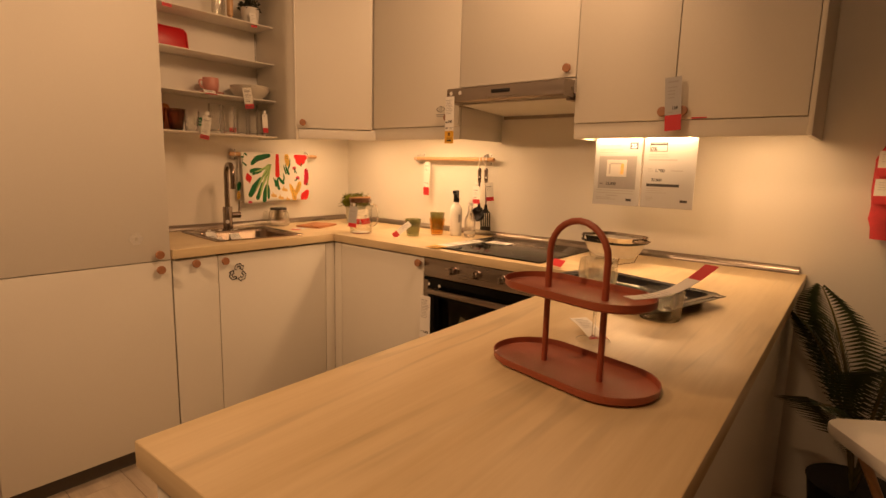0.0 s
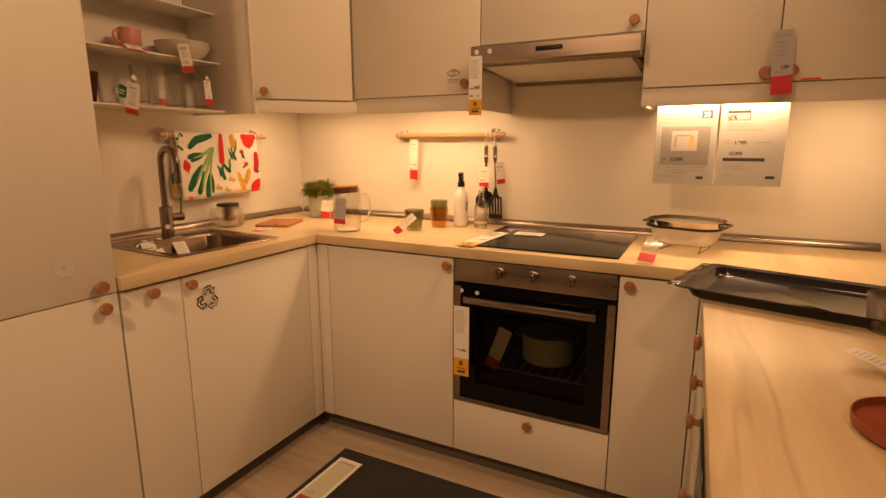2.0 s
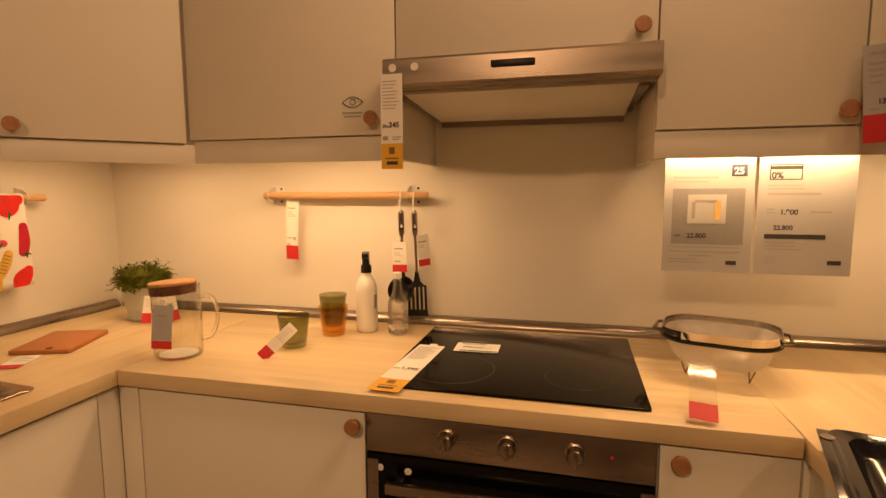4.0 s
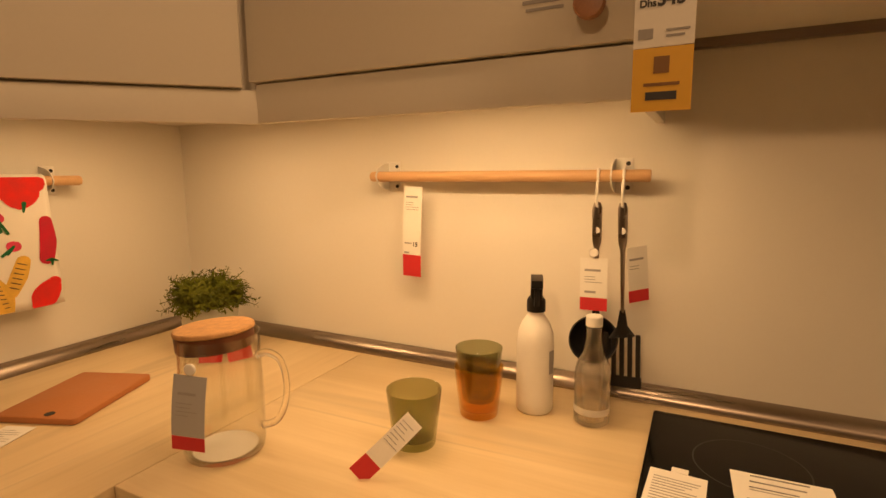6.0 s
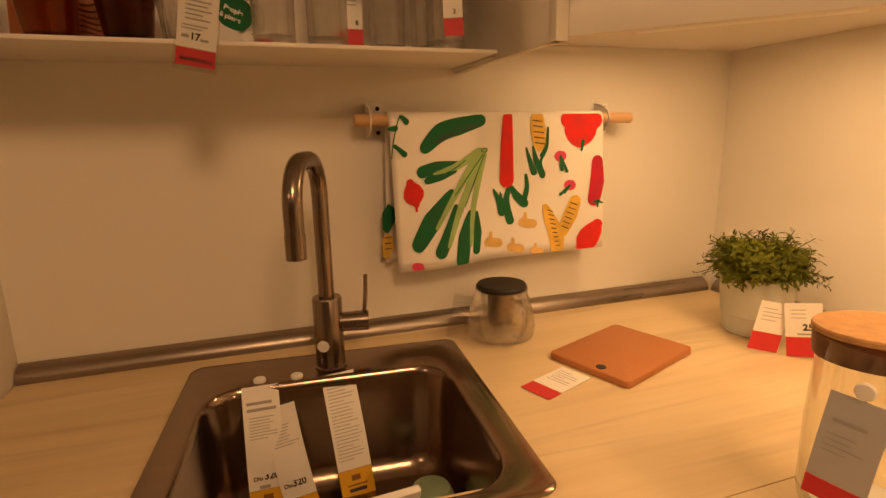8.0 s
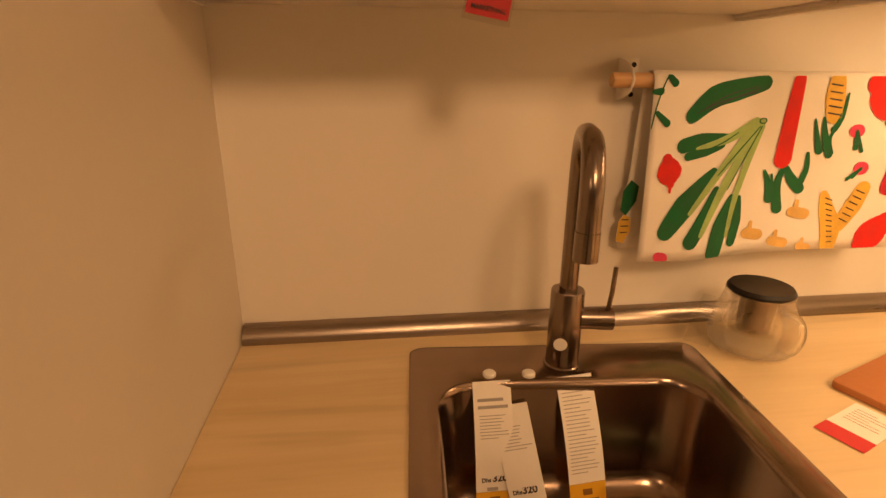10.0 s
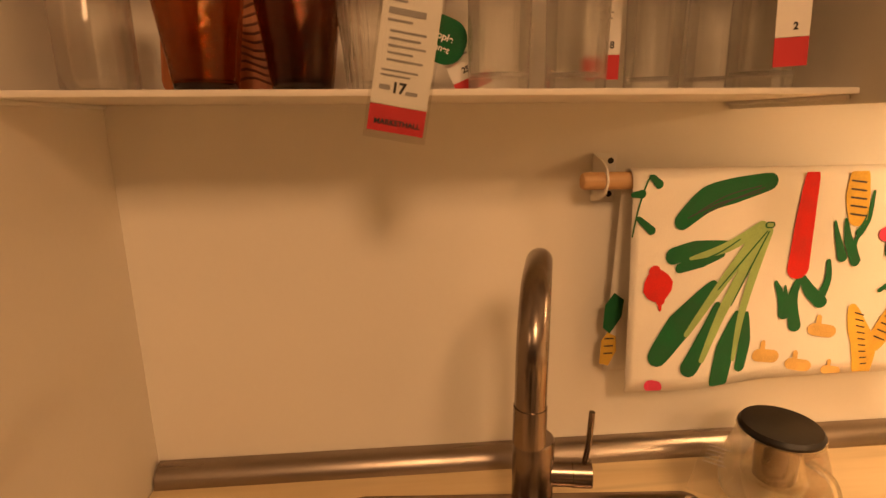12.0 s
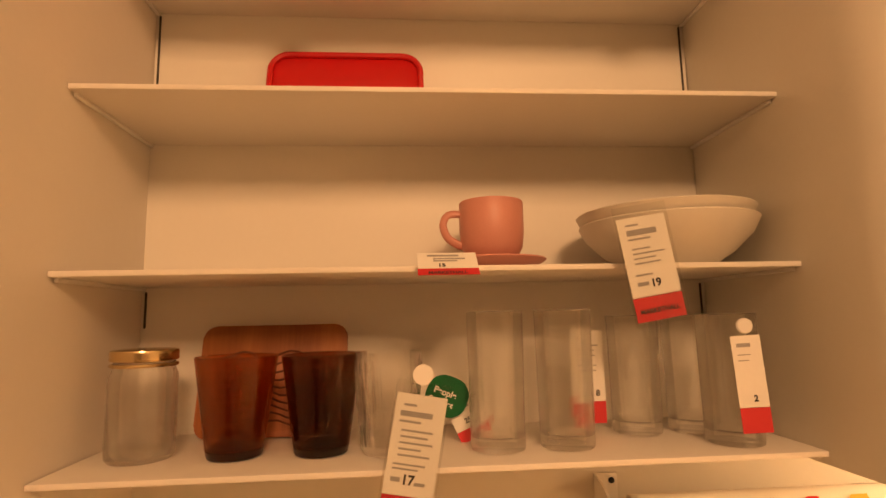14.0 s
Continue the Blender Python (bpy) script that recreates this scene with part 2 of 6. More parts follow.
# ---- mesh helpers ----
def box(bm, x0, x1, y0, y1, z0, z1, bevel=0.0, seg=2):
    m = Matrix.LocRotScale(((x0 + x1) / 2, (y0 + y1) / 2, (z0 + z1) / 2), None, (x1 - x0, y1 - y0, z1 - z0))
    vs = bmesh.ops.create_cube(bm, size=1, matrix=m)["verts"]
    if bevel:
        es = list({e for v in vs for e in v.link_edges})
        bmesh.ops.bevel(bm, geom=es, offset=bevel, segments=seg, affect="EDGES", profile=0.5)
    return bm


def cyl(bm, p0, p1, r0, r1=None, n=20, cap=True):
    p0, p1 = Vector(p0), Vector(p1)
    q = (p1 - p0).to_track_quat("Z", "Y").to_matrix().to_4x4()
    m = Matrix.Translation((p0 + p1) / 2) @ q
    bmesh.ops.create_cone(bm, cap_ends=cap, segments=n, radius1=r0, radius2=r0 if r1 is None else r1, depth=(p1 - p0).length, matrix=m)
    return bm


def lathe(bm, profile, n=32, at=(0, 0, 0), squash=1.0):
    """Turns a profile of (radius, height) pairs about z."""
    rings = []
    for r, z in profile:
        if r < 1e-5:
            rings.append([bm.verts.new((at[0], at[1], at[2] + z))])
        else:
            rings.append([bm.verts.new((at[0] + r * math.cos(6.283185 * i / n), at[1] + squash * r * math.sin(6.283185 * i / n), at[2] + z)) for i in range(n)])
    for a, b in zip(rings, rings[1:]):
        for i in range(n):
            j = (i + 1) % n
            if len(a) == 1 and len(b) == 1:
                continue
            if len(a) == 1:
                bm.faces.new((a[0], b[j], b[i]))
            elif len(b) == 1:
                bm.faces.new((a[i], a[j], b[0]))
            else:
                bm.faces.new((a[i], a[j], b[j], b[i]))
    return bm


def tube(bm, points, r, n=12, radii=None, flat=1.0):
    """A round bar along a line of points."""
    pts = [Vector(p) for p in points]
    rings = []
    up = None
    for i, p in enumerate(pts):
        d = (pts[min(i + 1, len(pts) - 1)] - pts[max(i - 1, 0)]).normalized()
        if up is None:
            up = d.orthogonal().normalized()
        up = (up - d * up.dot(d)).normalized()
        side = d.cross(up)
        rr = radii[i] if radii else r
        rings.append([bm.verts.new(p + rr * (math.cos(6.283185 * k / n) * up + flat * math.sin(6.283185 * k / n) * side)) for k in range(n)])
    for a, b in zip(rings, rings[1:]):
        for k in range(n):
            bm.faces.new((a[k], a[(k + 1) % n], b[(k + 1) % n], b[k]))
    bm.faces.new(rings[0][::-1])
    bm.faces.new(rings[-1])
    return bm


def rounded_rect(w, h, r, n=6):
    """Outline of a rounded rectangle about the origin, anticlockwise."""
    out = []
    for cx, cy, a0 in ((w / 2 - r, h / 2 - r, 0), (-w / 2 + r, h / 2 - r, 90), (-w / 2 + r, -h / 2 + r, 180), (w / 2 - r, -h / 2 + r, 270)):
        for i in range(n + 1):
            a = radians(a0 + 90 * i / n)
            out.append((cx + r * math.cos(a), cy + r * math.sin(a)))
    return out


def prism(bm, outline, z0, z1, m=None, bevel=0.0):
    lo = [bm.verts.new((x, y, z0)) for x, y in outline]
    hi = [bm.verts.new((x, y, z1)) for x, y in outline]
    fs = [bm.faces.new(lo[::-1]), bm.faces.new(hi)]
    n = len(lo)
    for i in range(n):
        fs.append(bm.faces.new((lo[i], lo[(i + 1) % n], hi[(i + 1) % n], hi[i])))
    if bevel:
        es = list(fs[0].edges) + list(fs[1].edges)
        bmesh.ops.bevel(bm, geom=es, offset=bevel, segments=2, affect="EDGES", profile=0.5)
    elif m is not None:
        bmesh.ops.transform(bm, matrix=m, verts=lo + hi)
    return bm


def loft(bm, rings, cap_first=True, cap_last=True):
    """Joins rings of points, all of one count, into a skin."""
    vs = [[bm.verts.new(p) for p in ring] for ring in rings]
    n = len(vs[0])
    for a, b in zip(vs, vs[1:]):
        for i in range(n):
            bm.faces.new((a[i], a[(i + 1) % n], b[(i + 1) % n], b[i]))
    if cap_first:
        bm.faces.new(vs[0][::-1])
    if cap_last:
        bm.faces.new(vs[-1])
    return bm


def mesh_of(name, bm, mat, smooth=40):
    bmesh.ops.recalc_face_normals(bm, faces=bm.faces)
    me = bpy.data.meshes.new(name)
    if smooth:
        lim = radians(smooth)
        for f in bm.faces:
            f.smooth = True
        for e in bm.edges:
            if len(e.link_faces) == 2 and e.calc_face_angle(0) > lim:
                e.smooth = False
    bm.to_mesh(me)
    bm.free()
    me.materials.append(mat)
    return me


def part(name, bm, mat, parent=None, label="", m=None, smooth=40):
    ob = new(name, mesh_of(name, bm, mat, smooth))
    if parent is not None:
        ob.parent = parent
    if m is not None:
        ob.matrix_basis = m
    if label:
        ob["label"] = label
    return ob


def thing(name, m, label, category, group="", kind=""):
    e = new(name)
    e.empty_display_size = 0.05
    e.matrix_basis = m
    return tagged(e, label, category, group, kind)


def B():
    return bmesh.new()


def structure(name, bm, mat, label="", category="wall"):
    return tagged(part(name, bm, mat, None), label, category, "", "structure")


# ---- the room ----
TOP = 0.918      # upper face of the worktops
FACE = 0.62      # front of the base doors
WF = 0.39        # front of the wall doors
LOW = 1.482      # lower edge of the wall doors
STRIP = 1.422    # lower edge of the strip below them
HIGH = 2.46      # top of the wall units
SIDE = -1.48     # where the tall unit begins

floor = structure("floor", box(B(), -0.15, 5.3, -5.2, 0.15, -0.12, -0.004), M_GAP, "pale greyish oak plank floor", "floor")
structure("wall_back", box(B(), -0.15, 5.3, 0.0, 0.15, -0.1, 2.9), M_WALL, "warm white painted wall behind the hob", "wall")
structure("wall_sink", box(B(), -0.15, 0.0, -5.2, 0.0, -0.1, 2.9), M_WALL, "warm white painted wall behind the sink", "wall")
# unseen walls and ceiling, added to close the room and bounce light
structure("wall_front_unseen", box(B(), -0.15, 5.3, -5.35, -5.2, -0.1, 2.9), M_WALL, "unseen plain wall added opposite the hob", "wall")
structure("wall_right_unseen", box(B(), 5.3, 5.45, -5.35, 0.15, -0.1, 2.9), M_WALL_DARK, "unseen grey-brown wall added opposite the sink", "wall")
structure("ceiling", box(B(), -0.15, 5.3, -5.2, 0.15, 2.9, 3.0), M_CEIL, "unseen plain white ceiling", "ceiling")

# splash panels from worktop to wall units
structure("trim_panel_back", box(B(), 0.0101, 5.29, -0.010, -0.0005, 0.001, 2.899), M_PANEL, "smooth off-white splash panel along the back wall", "wall panel")
structure("trim_panel_sink", box(B(), 0.0005, 0.010, SIDE - 0.01, -0.0005, 0.10, 2.89), M_PANEL, "smooth off-white splash panel behind the sink", "wall panel")


def knob(parent, place, out, r=0.0175):
    """A turned wooden knob. out: the turn that carries -y to the way it sticks out."""
    bm = lathe(B(), [(0, 0), (0.0085, 0), (0.0075, 0.010), (0.0085, 0.014), (r * 0.92, 0.016), (r, 0.019), (r, 0.026), (r * 0.9, 0.0285), (0, 0.030)], 24)
    m = Matrix.Translation(place) @ pose(0, 0, 0, 0, 0, out) @ pose(0, 0, 0, 90)
    return part("knob", bm, M_KNOB, parent, "round reddish-brown wooden knob", m)


def carcass(bm, w, d, z0, z1):
    """Closed box with its back on y = 0 and its front at y = -d."""
    return box(bm, 0.0005, w - 0.0005, -d, -0.0102, z0, z1)


def front(name, parent, x0, x1, z0, z1, yf, mat=M_FRONT, thick=0.018):
    return part(name, box(B(), x0 + 0.0019, x1 - 0.0019, yf, yf + thick, z0 + 0.0019, z1 - 0.0019, 0.0010), mat, parent)


def base_unit(name, m, w, label, knob_x=None, knob_z=0.845, zlow=0.082, body_top=0.876):
    u = thing(name, m, label, "cabinet", "base cabinets")
    part("body", carcass(B(), w, FACE - 0.020, zlow, body_top), M_BODY, u)
    d = front("door", u, 0, w, zlow, 0.872, -FACE)
    if knob_x is not None:
        knob(d, (knob_x, -FACE, knob_z), 0)
    part("plinth", box(B(), 0.001, w - 0.001, -0.565, -0.548, 0.0, zlow - 0.002), M_PLINTH, u, "dark plinth board")
    return u


ROT = pose(0, 0, 0, 0, 0, 90)   # the sink run: its width runs along +y, its fronts face +x


def sink_run(y):
    return pose(0, y, 0, 0, 0, 90)


# ---- tall unit and base units along the sink wall ----
tall = thing("tall_cabinet", sink_run(-2.105), "tall off-white cabinet with an upper and a lower door", "cabinet")
part("body", carcass(B(), 0.625, FACE - 0.020, 0.082, 2.46), M_BODY, tall)
part("plinth", box(B(), 0.001, 0.624, -0.565, -0.548, 0.0, 0.080), M_PLINTH, tall)
d = front("door", tall, 0, 0.622, 0.082, 0.876, -FACE)
knob(d, (0.572, -FACE, 0.842), 0)
d = front("door", tall, 0, 0.622, 0.876, 2.46, -FACE)
knob(d, (0.570, -FACE, 0.905), 0)
tagged(part("cover_panel", box(B(), 0.001, 0.625, -2.124, -2.107, 0.0, 2.46, 0.001), M_FRONT), "off-white cover panel beside the tall cabinet", "panel")

base_unit("base_cabinet", sink_run(-1.48), 0.20, "narrow off-white base cabinet with a wooden knob", 0.092, 0.850)
sink_cab = base_unit("base_cabinet", sink_run(-1.28), 0.60, "off-white sink base cabinet with a recycling sign on its door", 0.024, body_top=0.70)
corner = thing("corner_filler", pose(0, 0, 0), "off-white filler pieces in the inner cabinet corner", "cabinet filler")
part("filler", box(B(), FACE - 0.018, FACE, -0.6785, -FACE - 0.0, 0.082, 0.872, 0.001), M_FRONT, corner)
part("filler", box(B(), FACE + 0.001, 0.6785, -FACE, -FACE + 0.018, 0.082, 0.872, 0.001), M_FRONT, corner)
part("plinth", box(B(), 0.548, 0.565, -0.68, -0.548, 0.0, 0.080), M_PLINTH, corner)
part("plinth", box(B(), 0.566, 0.68, -0.565, -0.548, 0.0, 0.080), M_PLINTH, corner)

# ---- back run ----
base_unit("base_cabinet", pose(0.68, 0, 0), 0.60, "off-white corner base cabinet with a wooden knob", 0.578)
base_unit("base_cabinet", pose(1.88, 0, 0), 0.24, "narrow off-white base cabinet beside the oven", 0.035)
drawer_unit = thing("oven_base_cabinet", pose(1.28, 0, 0), "off-white oven cabinet with a low drawer", "cabinet", "base cabinets")
part("body", carcass(B(), 0.60, FACE - 0.020, 0.082, 0.300), M_BODY, drawer_unit)
d = front("drawer_front", drawer_unit, 0, 0.60, 0.082, 0.298, -FACE)
knob(d, (0.31, -FACE, 0.268), 0)
part("plinth", box(B(), 0.001, 0.599, -0.565, -0.548, 0.0, 0.080), M_PLINTH, drawer_unit)

# ---- peninsula, a touch off the square ----
PEN = pose(2.116, -0.62, 0, 0, 0, 1.2)
pen = thing("peninsula_cabinet", PEN, "off-white peninsula of drawer cabinets with wooden knobs", "cabinet")
part("body", box(B(), 0.036, 0.567, -1.52, 0.0, 0.082, 0.876), M_BODY, pen)
part("back_panel", box(B(), 0.569, 0.584, -1.545, 0.595, 0.0, 0.878, 0.001), M_FRONT, pen, "off-white back panel of the peninsula")
part("end_panel", box(B(), 0.016, 0.567, -1.540, -1.522, 0.0, 0.878, 0.001), M_FRONT, pen, "off-white end panel of the peninsula")
part("filler", box(B(), 0.006, 0.034, -0.0015, 0.017, 0.082, 0.872, 0.001), M_FRONT, pen)
part("filler", box(B(), 0.016, 0.034, -0.10, -0.002, 0.082, 0.872, 0.001), M_FRONT, pen)
part("plinth", box(B(), 0.075, 0.09, -1.52, 0.0, 0.0, 0.080), M_PLINTH, pen)
part("filler", box(B(), 0.016, 0.034, -0.262, -0.104, 0.082, 0.872, 0.001), M_FRONT, pen)
for z0, z1 in ((0.082, 0.480), (0.480, 0.677), (0.677, 0.775), (0.775, 0.872)):
    f = part("drawer_front", box(B(), 0.016, 0.034, -0.6881, -0.2679, z0 + 0.0019, z1 - 0.0019, 0.0010), M_FRONT, pen)
    knob(f, (0.016, -0.478, z1 - 0.020), -90)
part("top_strip", box(B(), 0.016, 0.034, -1.2881, -0.6919, 0.806, 0.872, 0.001), M_FRONT, pen)
part("filler", box(B(), 0.016, 0.034, -1.5181, -1.2919, 0.082, 0.872, 0.001), M_FRONT, pen)
# plain black panel fills the dark area beside the drawer column
black_panel = thing("built_in_appliance", PEN, "black glossy panel set into the peninsula below the worktop", "appliance")
part("front_panel", box(B(), 0.008, 0.0335, -1.285, -0.695, 0.090, 0.802, 0.003), M_BLACKGLASS, black_panel, "plain black glass front")
part("top_bar", box(B(), 0.0045, 0.0078, -1.27, -0.71, 0.770, 0.786, 0.001), M_BLACK, black_panel, "slim black bar near the top of the panel")


# ---- worktops ----
def slab_with_hole(bm, x0, x1, y0, y1, hx0, hx1, hy0, hy1, z0, z1, turn=0.0):
    o = [(x0, y0), (x1, y0), (x1, y1), (x0, y1)]
    hx, hy, c, s = (hx0 + hx1) / 2, (hy0 + hy1) / 2, math.cos(radians(turn)), math.sin(radians(turn))
    h = [(hx + c * (x - hx) - s * (y - hy), hy + s * (x - hx) + c * (y - hy)) for x, y in ((hx0, hy0), (hx1, hy0), (hx1, hy1), (hx0, hy1))]
    v = {(k, z): [bm.verts.new((x, y, z)) for x, y in ring] for k, ring in (("o", o), ("h", h)) for z in (z0, z1)}
    for i in range(4):
        j = (i + 1) % 4
        for z in (z0, z1):
            bm.faces.new((v["o", z][i], v["o", z][j], v["h", z][j], v["h", z][i]))
        for k in ("o", "h"):
            bm.faces.new((v[k, z0][i], v[k, z0][j], v[k, z1][j], v[k, z1][i]))
    return bm


wt_sink = tagged(part("worktop", slab_with_hole(B(), 0.0105, 0.634, SIDE + 0.0005, -0.0105, 0.110, 0.522, -1.198, -0.786, 0.88, TOP, -4), M_WT_Y, smooth=0), "pale wood-grain laminate worktop round the sink", "worktop", "worktops")
part("edge_band", box(B(), 0.6341, 0.6353, SIDE + 0.0005, -0.6362, 0.8803, TOP - 0.0004, 0.0004), M_WT_Y, wt_sink, "straight-edged laminate front band")
wt_hob = tagged(part("worktop", box(B(), 0.6356, 2.114, -0.634, -0.0105, 0.88, TOP, 0.0006), M_WT_X), "pale wood-grain laminate worktop round the hob", "worktop", "worktops")
part("edge_band", box(B(), 0.6356, 2.114, -0.6353, -0.6341, 0.8803, TOP - 0.0004, 0.0004), M_WT_X, wt_hob, "straight-edged laminate front band")
wt_pen = tagged(part("worktop", box(B(), 0.0013, 0.6005, -1.5568, 0.600, 0.8805, TOP + 0.0005, 0.0008), M_WT_Y, None, "", PEN), "pale wood-grain laminate worktop of the peninsula", "worktop", "worktops")
part("edge_band", box(B(), 0.0001, 0.0012, -1.5568, 0.0, 0.8808, TOP + 0.0001, 0.0004), M_WT_Y, wt_pen, "straight-edged laminate side band")
part("edge_band", box(B(), 0.6006, 0.6018, -1.5568, 0.600, 0.8808, TOP + 0.0001, 0.0004), M_WT_Y, wt_pen, "straight-edged laminate side band")
part("edge_band", box(B(), 0.0001, 0.6018, -1.5581, -1.5569, 0.8808, TOP + 0.0001, 0.0004), M_WT_X, wt_pen, "straight-edged laminate end band")


# ---- wall units ----
def wall_unit(m, w, z0, label, doors):
    u = thing("wall_cabinet", m, label, "cabinet", "wall cabinets")
    part("body", carcass(B(), w, WF - 0.020, z0, HIGH), M_BODY, u)
    for x0, x1, kx in doors:
        d = front("door", u, x0, x1, z0, HIGH, -WF)
        knob(d, (kx, -WF, z0 + (0.040 if kx == 0.541 else 0.03 if z0 < 1.6 else 0.035)), 0)
    return u


wall_unit(pose(0.68, 0, 0), 0.60, LOW + 0.009, "off-white wall cabinet with one plain door", [(-0.003, 0.60, 0.541)])
wall_unit(pose(1.28, 0, 0), 0.60, 1.668, "off-white short wall cabinet above the cooker hood", [(0, 0.60, 0.565)])
wall_unit(pose(1.88, 0, 0), 0.80, LOW, "off-white wall cabinet with two plain doors", [(0, 0.389, 0.358), (0.389, 0.80, 0.428)])
cc = thing("corner_wall_cabinet", pose(0, 0, 0), "off-white corner wall cabinet with a slanting door", "cabinet", "wall cabinets")
part("body", prism(B(), [(0.012, -0.012), (0.679, -0.012), (0.679, -0.370), (0.370, -0.679), (0.012, -0.679)], LOW, HIGH), M_BODY, cc)
DIAG = pose(0.370, -0.679, 0, 0, 0, 45)
d = part("door", box(B(), 0.004, 0.4125, -0.021, -0.003, LOW + 0.0019, HIGH - 0.002, 0.0012), M_FRONT, cc, "", DIAG)
knob(d, (0.042, -0.021, LOW + 0.03), 0)
part("side_edge", box(B(), 0.370, 0.389, -0.695, -0.677, STRIP, HIGH, 0.001), M_FRONT, cc)
part("side_panel", box(B(), 0.0115, 0.388, -0.6945, -0.6800, STRIP, HIGH, 0.001), M_FRONT, cc, "off-white side panel towards the open shelves")

# strips hanging below the units, with their returns
strip = thing("light_strip_board", pose(0, 0, 0), "off-white board along the underside of the wall cabinets", "trim board")
part("board", box(B(), 0.004, 0.437, -0.010, 0.006, STRIP + 0.006, LOW - 0.001, 0.001), M_FRONT, strip, "", DIAG)
part("board", box(B(), 0.684, 1.28, -0.380, -0.364, STRIP + 0.007, LOW + 0.008, 0.001), M_FRONT, strip)
part("return_panel", box(B(), 1.264, 1.2785, -0.3635, -0.0105, STRIP + 0.009, 1.665, 0.001), M_FRONT, strip)
strip2 = thing("light_strip_board", pose(0, 0, 0), "off-white board below the two-door wall cabinet", "trim board")
part("board", box(B(), 1.8805, 2.695, -0.380, -0.364, STRIP, LOW - 0.001, 0.001), M_FRONT, strip2)
part("return_panel", box(B(), 1.8820, 1.896, -0.3635, -0.0105, STRIP, 1.665, 0.001), M_FRONT, strip2)
part("return_panel", box(B(), 2.681, 2.696, -0.390, -0.0105, STRIP, HIGH, 0.001), M_FRONT, strip2)

# ---- open shelves ----
SHELF = (1.437, 1.635, 1.834, 2.030, 2.225)
DEEP = (0.211, 0.202, 0.193, 0.193, 0.193)
shelves = thing("open_shelf", sink_run(SIDE), "open wall unit with thin white shelves", "shelf")
for z, dp in zip(SHELF, DEEP):
    part("shelf", box(B(), 0.001, 0.785, -dp, -0.0105, z - 0.006, z, 0.001), M_SHELF, shelves)
# thin white strips draw the pale line along each shelf end
for z, dp in zip(SHELF, DEEP):
    for x in (0.001, 0.7805):
        part("shelf_end_strip", box(B(), x, x + 0.0045, 0.010 - dp, -0.0125, z - 0.0105, z - 0.0062, 0.0006), M_PLASTIC, shelves, "thin white strip under the shelf end")
for z, h0 in ((SHELF[0], 0.138), (SHELF[2], 0.02)):
    for x in (0.004, 0.778):
        part("slot", box(B(), x, x + 0.002, -0.0125, -0.0102, z + h0, z + 0.186), M_GAP, shelves, "dark mounting slot")


# ---- lettering and price tags ----
def text(parent, words, x, z, size, mat=None, y=-0.0009, align="LEFT", bold=0.0):
    """Flat letters facing -y."""
    cu = bpy.data.curves.new("lettering", "FONT")
    cu.body, cu.size, cu.align_x, cu.offset = words, size, align, bold or size * 0.03
    tmp = bpy.data.objects.new("lettering", cu)
    me = bpy.data.meshes.new_from_object(tmp)
    bpy.data.objects.remove(tmp)
    me.materials.clear()
    me.materials.append(mat or M_INK)
    ob = new("lettering", me)
    ob.parent = parent
    ob.matrix_basis = pose(x, y, z, 90)
    return ob


def bars(parent, rows, mat=None, y=-0.0008):
    """Printed lines that cannot be read: rows of (x0, x1, z, height)."""
    for x0, x1, z, h in rows:
        ob = part("print", box(B(), x0, x1, y - 0.0001, y + 0.0001, z - h / 2, z + h / 2), mat or M_INK_SOFT, parent, smooth=0)
    return ob


def paragraph(x0, x1, z, n, step, h=0.0011, seed=1):
    rnd = random.Random(seed)
    return [(x0, x1 - (x1 - x0) * rnd.uniform(0.0, 0.45), z - i * step, h) for i in range(n)]


